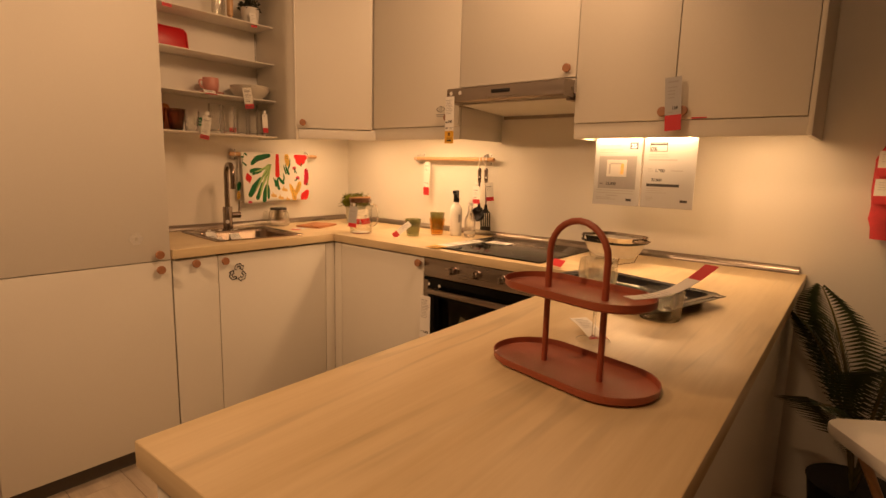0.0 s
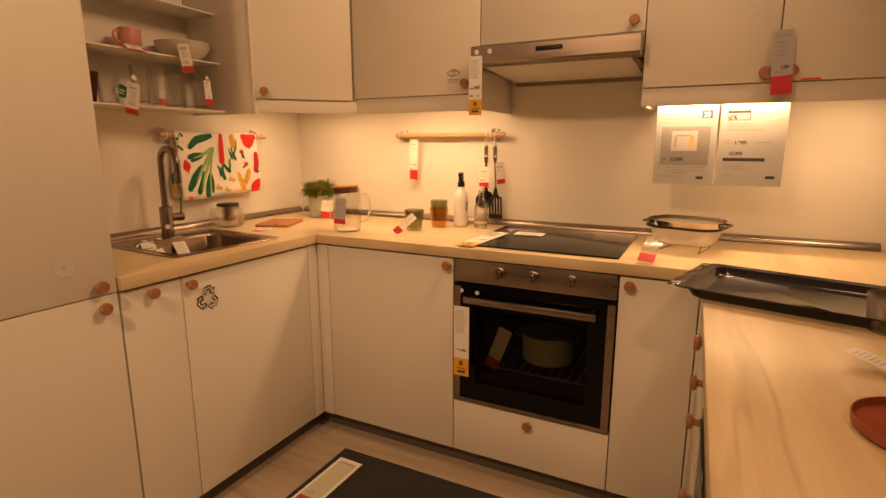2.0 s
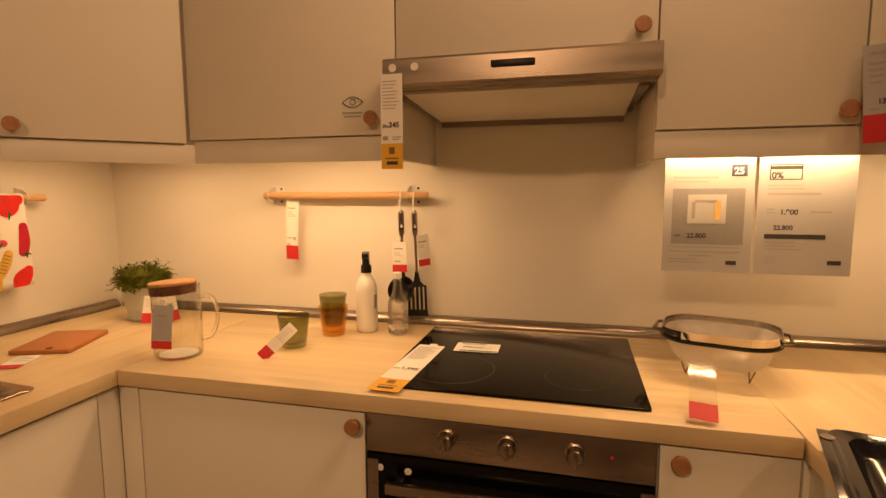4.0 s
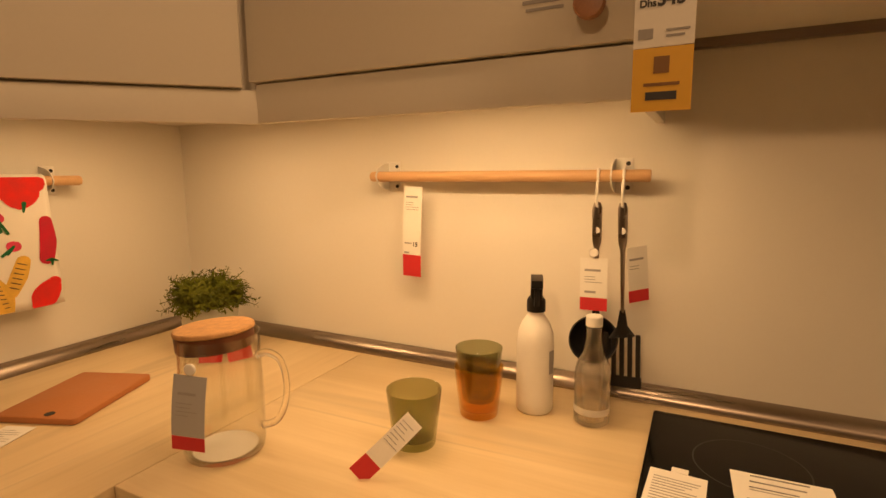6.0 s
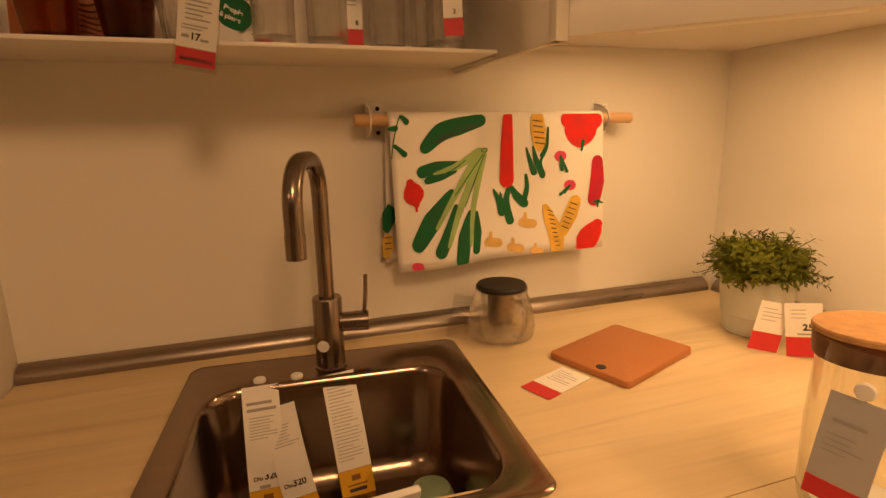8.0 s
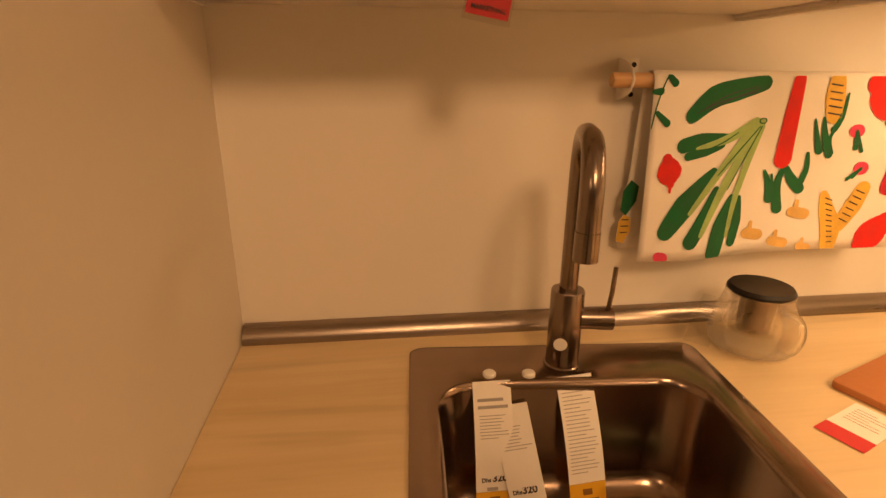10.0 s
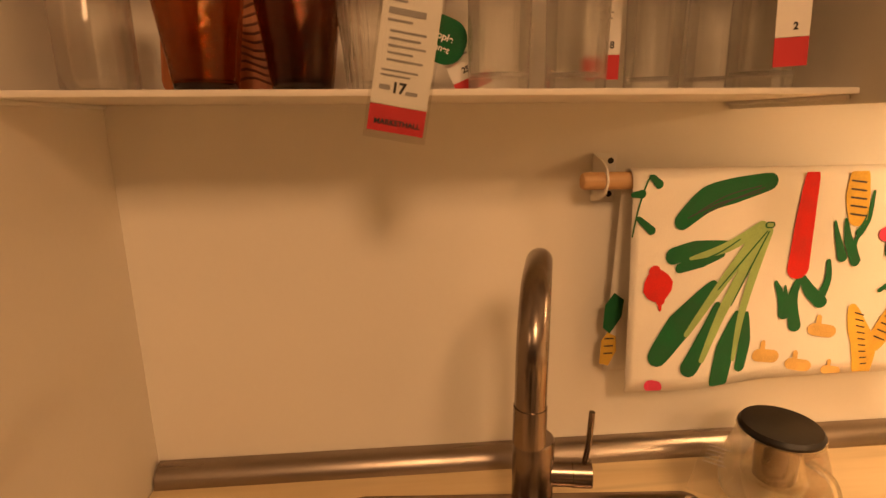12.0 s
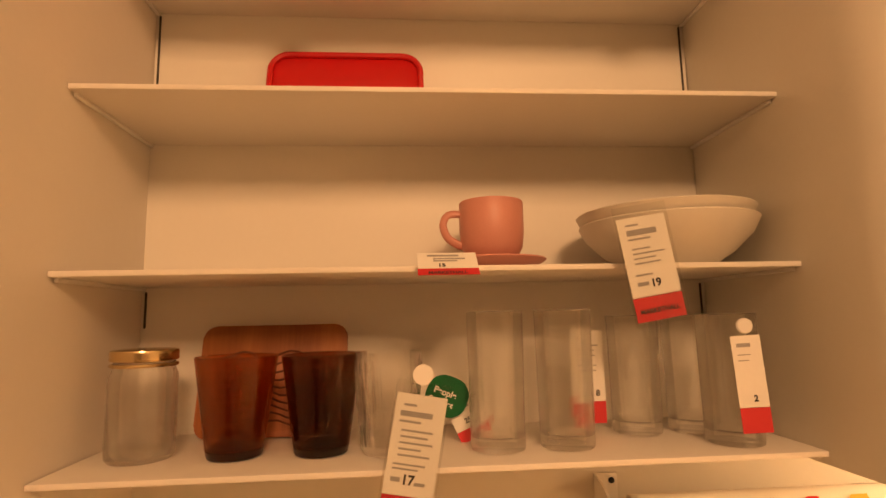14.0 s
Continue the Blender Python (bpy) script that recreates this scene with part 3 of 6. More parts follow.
def price_tag(m, w, h, label, band=0.0, band_mat=None, rows=(), words=(), tilt=0.0, sleeve=True, button=False, bow=0.0, card_mat=None):
    """A hanging card, its top middle at the pose's origin, facing -y. band: height of the coloured foot. bow: how far it bulges."""
    t = thing("price_tag", m @ pose(0, 0, 0, 0, tilt, 0), label, "price tag", "price tags")

    def slab(z0, z1, w0, thick, front):
        bm = B()
        n = 7 if bow else 2
        rings = []
        for i in range(n):
            z = z0 + (z1 - z0) * i / (n - 1)
            y = -bow * math.sin(math.pi * min(1, max(0, -z / h)))
            rings.append([(-w0 / 2, y - front, z), (w0 / 2, y - front, z), (w0 / 2, y - front + thick, z), (-w0 / 2, y - front + thick, z)])
        return loft(bm, rings)
    c = part("card", slab(-h + band, 0, w, 0.0008, 0.0004), card_mat or M_PAPER, t)
    if band:
        part("band", slab(-h, -h + band - 0.0006, w, 0.0008, 0.0004), band_mat or M_RED, t)

    def off(z):
        return -bow * math.sin(math.pi * min(1, max(0, -z / h)))
    if band_mat is M_YELLOW:
        for x0, x1, z, hh, mt in ((-w * 0.14, w * 0.12, -h + band * 0.72, band * 0.26, M_YELLOW_PRINT), (-w * 0.30, w * 0.30, -h + band * 0.42, band * 0.05, M_YELLOW_PRINT), (-w * 0.26, w * 0.26, -h + band * 0.24, band * 0.13, M_INK)):
            bars(c, [(x0, x1, z, hh)], mt, -0.0008 + off(z))
    for row in rows:
        bars(c, [row], None, -0.0008 + off(row[2]))
    for wd, x, z, size, *rest in words:
        text(c, wd, x, z, size, rest[0] if rest else M_INK, -0.0010 + off(z), "LEFT", size * 0.035)
    if button:
        part("button", lathe(B(), [(0, 0), (0.008, 0), (0.0085, 0.002), (0.007, 0.0035), (0, 0.004)], 18), M_PLASTIC, t, "white round fastener", pose(0, -0.001, 0.010, 90))
        part("string", tube(B(), [(0, 0, 0.010), (0.001, -0.001, 0.0)], 0.0006, 6), M_PLASTIC, t)
    return t


def laid(place, down, facing):
    """A pose for a tag at a place: its length runs along down, its print looks along facing."""
    d = Vector(down).normalized()
    n = Vector(facing)
    n = (n - d * n.dot(d)).normalized()
    x = n.cross(d)
    return Matrix.Translation(place) @ Matrix((x, -n, -d)).transposed().to_4x4()


FACE_X = pose(0, 0, 0, 0, 0, 90)      # turns what faces -y to face +x
LIE = pose(0, 0, 0, -90)              # lays what faces -y down to face up


# ---- steel edge profile along the worktop ----
def edge_profile(name, m, length):
    prof = [(0.0, 0.0), (-0.028, 0.0), (-0.028, 0.004), (-0.025, 0.014), (-0.016, 0.023), (-0.006, 0.028), (0.0, 0.028)]
    bm = loft(B(), [[(x, y, z) for y, z in prof] for x in (0.0, length)])
    return tagged(part(name, bm, M_STEEL, None, "", m, 50), "curved brushed steel edging strip along the worktop", "trim", "edging strips")


edge_profile("edge_strip", pose(0.042, -0.0108, TOP + 0.0002), 2.64)
edge_profile("edge_strip", pose(0.0108, SIDE + 0.002, TOP + 0.0002, 0, 0, 90), 1.435)

# ---- cooker hood ----
hood = thing("cooker_hood", pose(1.28, 0, 0), "slim brushed steel cooker hood under the short cabinet", "cooker hood")
prof = [(-0.395, 1.655), (-0.480, 1.650), (-0.486, 1.644), (-0.486, 1.592), (-0.480, 1.586), (-0.400, 1.584)]
part("front_panel", loft(B(), [[(x, y, z) for y, z in prof] for x in (0.002, 0.598)]), M_STEEL, hood, "brushed steel front of the hood", None, 30)
part("switch_bar", box(B(), 0.250, 0.345, -0.4885, -0.485, 1.616, 1.631, 0.003), M_BLACK, hood, "black switch strip")
for x in (0.0175, 0.5775):
    part("side_rail", box(B(), x - 0.013, x + 0.007 if x > 0.3 else x + 0.005, -0.398, -0.012, 1.577, 1.600, 0.001), M_STEEL, hood)
part("rear_rail", box(B(), 0.024, 0.563, -0.032, -0.012, 1.549, 1.598, 0.001), M_STEEL, hood)
part("grease_filter", loft(B(), [[(x, y, z) for y, z in ((-0.398, 1.5845), (-0.033, 1.564), (-0.033, 1.569), (-0.398, 1.5895))] for x in (0.024, 0.563)]), material("filter_pale", (0.74, 0.72, 0.67), 0.45, 0.0, var=0.05, fine=300, bump=0.1), hood, "pale grease filter panel")
part("housing", box(B(), 0.003, 0.597, -0.394, -0.012, 1.6055, 1.662), M_BODY, hood)
for x in (0.026, 0.078):
    part("sticker", lathe(B(), [(0, 0), (0.009, 0), (0.009, 0.001), (0, 0.0012)], 20), M_PLASTIC, hood, "white round sticker", pose(x, -0.486, 1.628, 90))

# ---- built-in oven ----
oven = thing("oven", pose(1.28, 0, 0), "steel and black glass built-in oven, closed, with three dials", "oven")
M_OVENGLASS = glass("oven_door_glass", (0.62, 0.60, 0.52), 0.02, 1.14)
part("control_panel", box(B(), 0.004, 0.596, -0.624, -0.58, 0.787, 0.874, 0.003), M_STEEL, oven, "brushed steel control panel")
door = part("door", slab_with_hole(B(), 0.004, 0.596, 0.305, 0.782, 0.095, 0.508, 0.390, 0.690, 0.0, 0.0205), M_BLACKGLASS, oven, "black glass oven door", pose(0, -0.602, 0, 90), 0)
part("door_glass", box(B(), 0.0945, 0.5085, -0.606, -0.602, 0.3895, 0.6905), M_OVENGLASS, door, "dark see-through oven window", pose(0, 0, -0.602, -90))
for x0, x1 in ((0.0045, 0.030), (0.570, 0.5955)):
    part("door_edge", box(B(), x0, x1, -0.6245, -0.6225, 0.32, 0.770), M_STEEL, door, "steel edge of the door", pose(0, 0, -0.602, -90))
part("door_edge", box(B(), 0.0045, 0.5955, -0.6245, -0.6225, 0.3055, 0.319), M_STEEL, door, "steel edge of the door", pose(0, 0, -0.602, -90))
part("handle", box(B(), 0.060, 0.540, -0.668, -0.652, 0.717, 0.741, 0.003), M_STEEL, door, "brushed steel bar handle", pose(0, 0, -0.602, -90))
for x in (0.075, 0.515):
    part("handle_post", box(B(), x, x + 0.016, -0.652, -0.622, 0.721, 0.737, 0.002), M_STEEL, door, "", pose(0, 0, -0.602, -90))
for x in (0.185, 0.312, 0.446):
    k = part("dial", lathe(B(), [(0, 0), (0.021, 0), (0.021, 0.004), (0.0175, 0.006), (0.0165, 0.024), (0.014, 0.027), (0, 0.0275)], 28), M_STEEL, oven, "round steel dial", pose(x, -0.624, 0.836, 90))
    part("grip", box(B(), -0.0035, 0.0035, -0.0155, 0.0155, 0.026, 0.034, 0.001), M_STEEL, k)
part("lamp_dot", lathe(B(), [(0, 0), (0.004, 0), (0.004, 0.001), (0, 0.0015)], 14), M_RED, oven, "small dark red signal lamp", pose(0.515, -0.624, 0.836, 90))
for x, z in ((0.034, 0.752), (0.098, 0.750)):
    part("sticker", lathe(B(), [(0, 0), (0.008, 0), (0.008, 0.001), (0, 0.0012)], 18), M_PLASTIC, oven, "white round sticker", pose(x, -0.6225, z, 90))
cav = part("cavity", slab_with_hole(B(), 0.03, 0.57, 0.31, 0.78, 0.08, 0.52, 0.37, 0.72, -0.42, 0.0), M_DARK, oven, "dark enamel oven inside", pose(0, -0.58, 0, 90), 0)
part("cavity_back", box(B(), 0.03, 0.57, -0.160, -0.150, 0.31, 0.78), M_DARK, oven)
rk = part("oven_rack", tube(B(), [(0.085, -0.56, 0.44), (0.515, -0.56, 0.44)], 0.003, 8), M_STEEL, oven, "chrome wire oven rack")
for i in range(12):
    part("wire", tube(B(), [(0.10 + i * 0.037, -0.56, 0.441), (0.10 + i * 0.037, -0.18, 0.441)], 0.0018, 6), M_STEEL, rk)
M_POT = material("pale_pot_enamel", (0.46, 0.50, 0.44), 0.35, var=0.06)
pot = thing("cooking_pot", pose(1.595, -0.40, 0.4435), "pale green cooking pot on the oven rack", "pot")
part("body", lathe(B(), [(0, 0), (0.085, 0), (0.098, 0.008), (0.104, 0.11), (0.108, 0.113), (0.104, 0.116), (0.099, 0.112), (0.094, 0.012), (0, 0.008)], 36), M_POT, pot)
for s in (-1, 1):
    part("handle", tube(B(), [(s * 0.100, -0.03, 0.095), (s * 0.128, -0.022, 0.099), (s * 0.128, 0.022, 0.099), (s * 0.100, 0.03, 0.095)], 0.005, 8), M_STEEL, pot)
price_tag(pose(1.462, -0.530, 0.590, 0, 20, 0), 0.054, 0.180, "white and red tag hanging from the pot in the oven", 0.045)

# ---- hob ----
hob = thing("hob", pose(1.58, -0.330, TOP + 0.0004), "black glass ceramic hob set on the worktop", "hob")
part("glass_top", prism(B(), rounded_rect(0.58, 0.51, 0.006, 3), 0.0, 0.0055, None, 0.0012), M_BLACKGLASS, hob)
M_RING = material("hob_ring_print", (0.010, 0.010, 0.0105), 0.25, var=0.1, bump=0)
for x, y, r in ((-0.15, -0.11, 0.105), (-0.15, 0.12, 0.075), (0.15, -0.11, 0.075), (0.15, 0.12, 0.09)):
    bm = lathe(B(), [(r - 0.0012, 0.0056), (r, 0.0057), (r + 0.0012, 0.0056)], 48)
    part("zone_mark", bm, M_RING, hob, "thin grey cooking zone ring", pose(x, y, 0))

# ---- sink ----
sink = thing("sink", pose(0.325, -0.992, TOP + 0.0004, 0, 0, -4) @ Matrix.Diagonal((0.975, 0.985, 1, 1)), "square inset stainless steel sink with one bowl", "sink")


def ring_pts(w, h, r, z, cx=0.0, cy=0.0, n=6):
    return [(cx + x, cy + y, z) for x, y in rounded_rect(w, h, r, n)]


BW, BH, BX, BY = 0.338, 0.388, 0.038, -0.002
rim = [ring_pts(0.470, 0.470, 0.022, 0.0), ring_pts(0.472, 0.472, 0.022, 0.0030), ring_pts(0.466, 0.466, 0.020, 0.0048), ring_pts(0.455, 0.455, 0.018, 0.0042),
       ring_pts(BW + 0.008, BH + 0.008, 0.062, 0.0036, BX, BY), ring_pts(BW, BH, 0.060, 0.0, BX, BY), ring_pts(BW - 0.006, BH - 0.006, 0.058, -0.01, BX, BY),
       ring_pts(BW - 0.026, BH - 0.026, 0.058, -0.150, BX, BY), ring_pts(BW - 0.044, BH - 0.044, 0.052, -0.172, BX, BY), ring_pts(BW - 0.09, BH - 0.09, 0.04, -0.180, BX, BY), ring_pts(0.06, 0.06, 0.028, -0.184, BX, BY)]
part("bowl", loft(B(), rim, False, True), M_STEEL_SINK, sink, "deep rounded steel bowl", None, 50)
part("drain", lathe(B(), [(0, -0.182), (0.022, -0.182), (0.040, -0.1815), (0.043, -0.179), (0.040, -0.1775), (0.030, -0.179), (0, -0.1795)], 28), M_CHROME, sink, "round steel drain", pose(BX, BY, 0))
for x, y in ((-0.147, -0.117), (-0.145, -0.058)):
    part("rim_sticker", lathe(B(), [(0, 0), (0.010, 0), (0.010, 0.004), (0.008, 0.006), (0, 0.0065)], 18), M_PLASTIC, sink, "white round fastener on the rim", pose(x, y, 0.0042))

# ---- tap ----
TAPX, TAPY, TAPZ = 0.154, -0.980, TOP + 0.0046
tap = thing("tap", pose(TAPX, TAPY, TAPZ, 0, 0, -17), "brushed steel mixer tap with a high curved spout", "tap")
part("body", lathe(B(), [(0, 0), (0.027, 0), (0.027, 0.003), (0.0245, 0.005), (0.0245, 0.121), (0.023, 0.124), (0, 0.124)], 32), M_CHROME, tap)
R = 0.060
pts = [(0, 0, 0.10), (0, 0, 0.20), (0, 0, 0.283)]
pts += [(R - R * math.cos(radians(a)), 0, 0.293 + R * math.sin(radians(a))) for a in range(0, 91, 15)]
pts += [(0.168 - R + R * math.sin(radians(a)), 0, 0.293 + R * math.cos(radians(a))) for a in range(0, 91, 15)]
pts += [(0.168, 0, 0.27), (0.168, 0, 0.235)]
part("spout", tube(B(), pts, 0.0130, 20), M_CHROME, tap)
part("nozzle", tube(B(), [(0.168, 0, 0.262), (0.168, 0, 0.229)], 0.0138, 20), M_CHROME, tap)
arm = part("lever_base", tube(B(), [(0, 0.02, 0.078), (0, 0.045, 0.078), (0, 0.0455, 0.078), (0, 0.068, 0.078)], 0.0170, 24, [0.0165, 0.0165, 0.0172, 0.0172]), M_CHROME, tap, "", pose(0, 0, 0, 0, 0, 8))
part("lever", tube(B(), [(0, 0.060, 0.085), (0, 0.064, 0.12), (-0.002, 0.066, 0.158)], 0.0036, 10), M_CHROME, arm)
part("sticker", lathe(B(), [(0, 0), (0.010, 0), (0.010, 0.0012), (0, 0.0015)], 20), M_PLASTIC, tap, "white round sticker", pose(0.0235, -0.006, 0.045, 0, 90, 0))

# ---- what lies in the sink ----

price_tag(pose(0.188, -1.097, TOP + 0.004, 0, 0, 90) @ pose(0, 0, 0, -18), 0.056, 0.200, "long white and yellow price tag hanging into the sink", 0.042, M_YELLOW,
          [(-0.022, 0.016, -0.026, 0.0045), (-0.022, 0.022, -0.036, 0.0045)] + paragraph(-0.020, 0.022, -0.048, 8, 0.0045, seed=3) + [(-0.012, 0.004, -0.154, 0.005)],
          [("320", -0.004, -0.143, 0.0145), ("Dhs", -0.020, -0.143, 0.0085)], bow=0.010)
price_tag(pose(0.200, -1.072, TOP - 0.03, 0, 0, 80) @ pose(0, 0, 0, -20, -14), 0.052, 0.185, "second white and yellow price tag in the sink", 0.042, M_YELLOW,
          paragraph(-0.020, 0.022, -0.030, 8, 0.0045, seed=5), [("320", -0.006, -0.125, 0.0145), ("Dhs", -0.020, -0.125, 0.0085)], bow=0.010)
price_tag(pose(0.190, -0.975, TOP + 0.006, 0, 0, 90) @ pose(0, 0, 0, -20, -5), 0.054, 0.200, "long white tag with fine print hanging below the tap", 0.045, M_YELLOW,
          paragraph(-0.022, 0.022, -0.012, 24, 0.0055, seed=8), bow=0.012)
price_tag(pose(0.395, -0.960, TOP - 0.128, 0, 0, 100) @ pose(0, 0, 0, -62, 12), 0.060, 0.085, "small white and red price tag lying in the sink", 0.022, M_RED, paragraph(-0.02, 0.022, -0.015, 6, 0.006, seed=9))
board = thing("white_chopping_board", pose(0.400, -1.010, TOP - 0.172, 0, 20, 4), "white plastic chopping board standing in the sink", "chopping board")
part("board", box(B(), -0.006, 0.006, -0.135, 0.105, 0.0, 0.125, 0.004), M_PLASTIC, board)
brush = thing("dish_brush", pose(0.355, -0.865, TOP - 0.17), "pale green dish brush lying in the sink", "dish brush")
M_GREENP = material("pale_green_plastic", (0.28, 0.40, 0.27), 0.4, var=0.05)
part("head", lathe(B(), [(0, 0.02), (0.030, 0.022), (0.034, 0.035), (0.028, 0.048), (0, 0.053)], 24), M_GREENP, brush)
part("handle", tube(B(), [(0.02, 0, 0.04), (0.06, -0.05, 0.05), (0.09, -0.12, 0.055)], 0.008, 10), M_GREENP, brush)
part("bristles", lathe(B(), [(0, 0.0), (0.026, 0.0), (0.028, 0.021), (0, 0.021)], 20), M_PLASTIC, brush)


# ---- wall rails ----
def wall_rail(m, length, label, bracket_at):
    r = thing("wall_rail", m, label, "rail", "wall rails")
    part("rod", tube(B(), [(0, -0.042, 0), (0.003, -0.042, 0), (length - 0.003, -0.042, 0), (length, -0.042, 0)], 0.011, 18, [0.0095, 0.011, 0.011, 0.0095]), M_ROD, r, "round beech rod")
    for x in bracket_at:
        b = part("bracket", box(B(), x - 0.022, x + 0.010, -0.0035, -0.0005, -0.032, 0.032, 0.001), M_PLASTIC, r, "white metal bracket with two screws")
        part("arm", prism(B(), [(-0.050, -0.016), (-0.057, 0.0), (-0.050, 0.016), (-0.030, 0.026), (-0.0035, 0.031), (-0.0035, -0.031), (-0.030, -0.026)], x - 0.0220, x - 0.0195, Matrix(((0, 0, 1, 0), (1, 0, 0, 0), (0, 1, 0, 0), (0, 0, 0, 1)))), M_PLASTIC, b)
        for z in (-0.022, 0.022):
            part("screw", lathe(B(), [(0, 0), (0.0042, 0), (0.0036, 0.0016), (0, 0.002)], 14), M_BLACK, b, "dark screw head", pose(x + 0.002, -0.0036, z, 90))
    return r


wall_rail(pose(0.684, -0.0102, 1.339), 0.58, "beech rod rail on the splash panel behind the worktop", (0.040, 0.535))
wall_rail(pose(0.0102, -0.902, 1.335, 0, 0, 90), 0.588, "beech rod rail carrying a tea towel above the sink", (0.049, 0.546))

# ---- tea towel over the rail above the sink ----
TY0, TY1 = -0.843, -0.393       # the towel's two sides along the wall


def towel_x(u, v):
    return 0.068 + 0.006 * v + 0.0035 * math.sin(6.0 * u + 1.0) * v + 0.002 * math.sin(17 * u + 4 * v) * v


def towel_point(u, v, lift=0.0):
    """u: 0 to 1 along the rail, v: 0 at the rod to 1 at the hem, on the front sheet."""
    drop = 0.292 - 0.014 * u + 0.002 * math.sin(9 * u)
    y = TY0 + (TY1 - TY0) * u + 0.007 * v * (1 - 0.2 * u)
    return Vector((towel_x(u, v) + lift, y, 1.345 - drop * v))


def towel_sheet():
    bm, nu = B(), 40
    rings = []
    for i in range(nu + 1):
        u = i / nu
        line = []
        for k in range(15):                       # front, from the hem up
            line.append(towel_point(u, 1 - k / 14 * 0.97))
        y = TY0 + (TY1 - TY0) * u
        for a in (30, 60, 90, 120, 150):          # over the rod
            line.append(Vector((0.0522 + 0.0150 * math.cos(radians(a)), y, 1.336 + 0.0140 * math.sin(radians(a)))))
        for k in range(10):                       # back sheet, hanging a little to the side
            v = (k + 0.3) / 9.3
            line.append(Vector((0.0350 - 0.006 * v + 0.0025 * math.sin(7 * u + 2), y - 0.007 * v, 1.336 - 0.272 * v)))
        rings.append(line)
    grid = [[bm.verts.new(p) for p in line] for line in rings]
    for a, b in zip(grid, grid[1:]):
        for k in range(len(a) - 1):
            bm.faces.new((a[k], b[k], b[k + 1], a[k + 1]))
    return bm


M_CLOTH = material("towel_cotton", (0.78, 0.75, 0.69), 0.9, var=0.04, scale=12, fine=700, bump=0.25)
towel = part("tea_towel", towel_sheet(), M_CLOTH)
sol = towel.modifiers.new("thickness", "SOLIDIFY")
sol.thickness = 0.0012
sol.offset = -1
tagged(towel, "white cotton tea towel printed with vegetables, hanging over the rail", "tea towel")


def dye(name, colour):
    return material(name, colour, 0.9, var=0.22, scale=30, fine=500, bump=0.2)


M_LEAF, M_PALEGREEN = dye("print_dark_green", (0.006, 0.115, 0.036)), dye("print_pale_green", (0.30, 0.45, 0.16))
M_TOMATO, M_CORN, M_MUSH, M_PINK = dye("print_red", (0.62, 0.016, 0.014)), dye("print_yellow", (0.68, 0.42, 0.07)), dye("print_ochre", (0.66, 0.43, 0.14)), dye("print_pink", (0.62, 0.05, 0.12))


def at_print(x, y):
    """From a 1000-wide sketch of the towel (x to the right, y down) to its sides' shares."""
    top, low = 78 - 0.01 * (x - 140), 655 - 0.166 * (x - 203)
    v = (y - top) / (low - top)
    s = (x - 140 - 63 * v) / (802 - 48 * v)
    return 0.8 * s / ((1 - s) + 0.8 * s), min(0.995, max(0.005, v))


def brush_stroke(name, points, widths, mat, lift=0.0012):
    """A painted stroke on the front sheet: a soft ribbon through points of the sketch."""
    pts = [Vector(p) for p in points]
    dense, wd = [], []
    for i in range(len(pts) - 1):
        for k in range(7):
            t = k / 7
            p0, p1, p2, p3 = pts[max(i - 1, 0)], pts[i], pts[i + 1], pts[min(i + 2, len(pts) - 1)]
            dense.append(0.5 * (2 * p1 + (p2 - p0) * t + (2 * p0 - 5 * p1 + 4 * p2 - p3) * t * t + (3 * p1 - p0 - 3 * p2 + p3) * t ** 3))
            wd.append(widths[i] * (1 - t) + widths[i + 1] * t)
    dense.append(pts[-1])
    wd.append(widths[-1])
    bm = B()
    d0, d1 = (dense[1] - dense[0]).normalized(), (dense[-1] - dense[-2]).normalized()
    for cap in (1, 2, 3):                          # rounded ends
        a = radians(cap * 29)
        dense.insert(0, dense[0] - d0 * wd[0] * 0.5 * (math.sin(a) - math.sin(radians((cap - 1) * 29))))
        dense.append(dense[-1] + d1 * wd[-1] * 0.5 * (math.sin(a) - math.sin(radians((cap - 1) * 29))))
    w0, w1 = wd[0], wd[-1]
    wd = [w0 * math.cos(radians(c * 29)) for c in (3, 2, 1)] + wd + [w1 * math.cos(radians(c * 29)) for c in (1, 2, 3)]
    rows = []
    for i, p in enumerate(dense):
        d = (dense[min(i + 1, len(dense) - 1)] - dense[max(i - 1, 0)]).normalized()
        n = Vector((-d.y, d.x))
        row = []
        for k in (-1, -0.5, 0, 0.5, 1):
            q = p + n * wd[i] * 0.5 * k
            row.append(bm.verts.new(towel_point(*at_print(q.x, q.y), lift)))
        rows.append(row)
    for a, b in zip(rows, rows[1:]):
        for k in range(4):
            bm.faces.new((a[k], a[k + 1], b[k + 1], b[k]))
    return part(name, bm, mat, towel, smooth=0)


S = brush_stroke
S("cucumber_print", [(293, 192), (350, 140), (420, 118), (500, 98)], [46, 66, 62, 42], M_LEAF)
for pth in ([(330, 170), (400, 130), (480, 108)], [(345, 175), (420, 138), (490, 112)]):
    S("cucumber_line", pth, [3, 3, 3], M_INK, 0.0016)
S("leek_leaf", [(282, 280), (340, 262), (420, 250)], [44, 44, 22], M_LEAF)
S("leek_leaf", [(305, 310), (360, 290), (410, 272)], [26, 34, 18], M_LEAF)
S("leek_leaf", [(280, 545), (330, 455), (400, 350)], [56, 74, 26], M_LEAF)
S("leek_leaf", [(370, 568), (400, 490), (420, 400)], [48, 46, 18], M_LEAF)
S("leek_leaf", [(455, 600), (460, 510), (475, 420)], [50, 52, 16], M_LEAF)
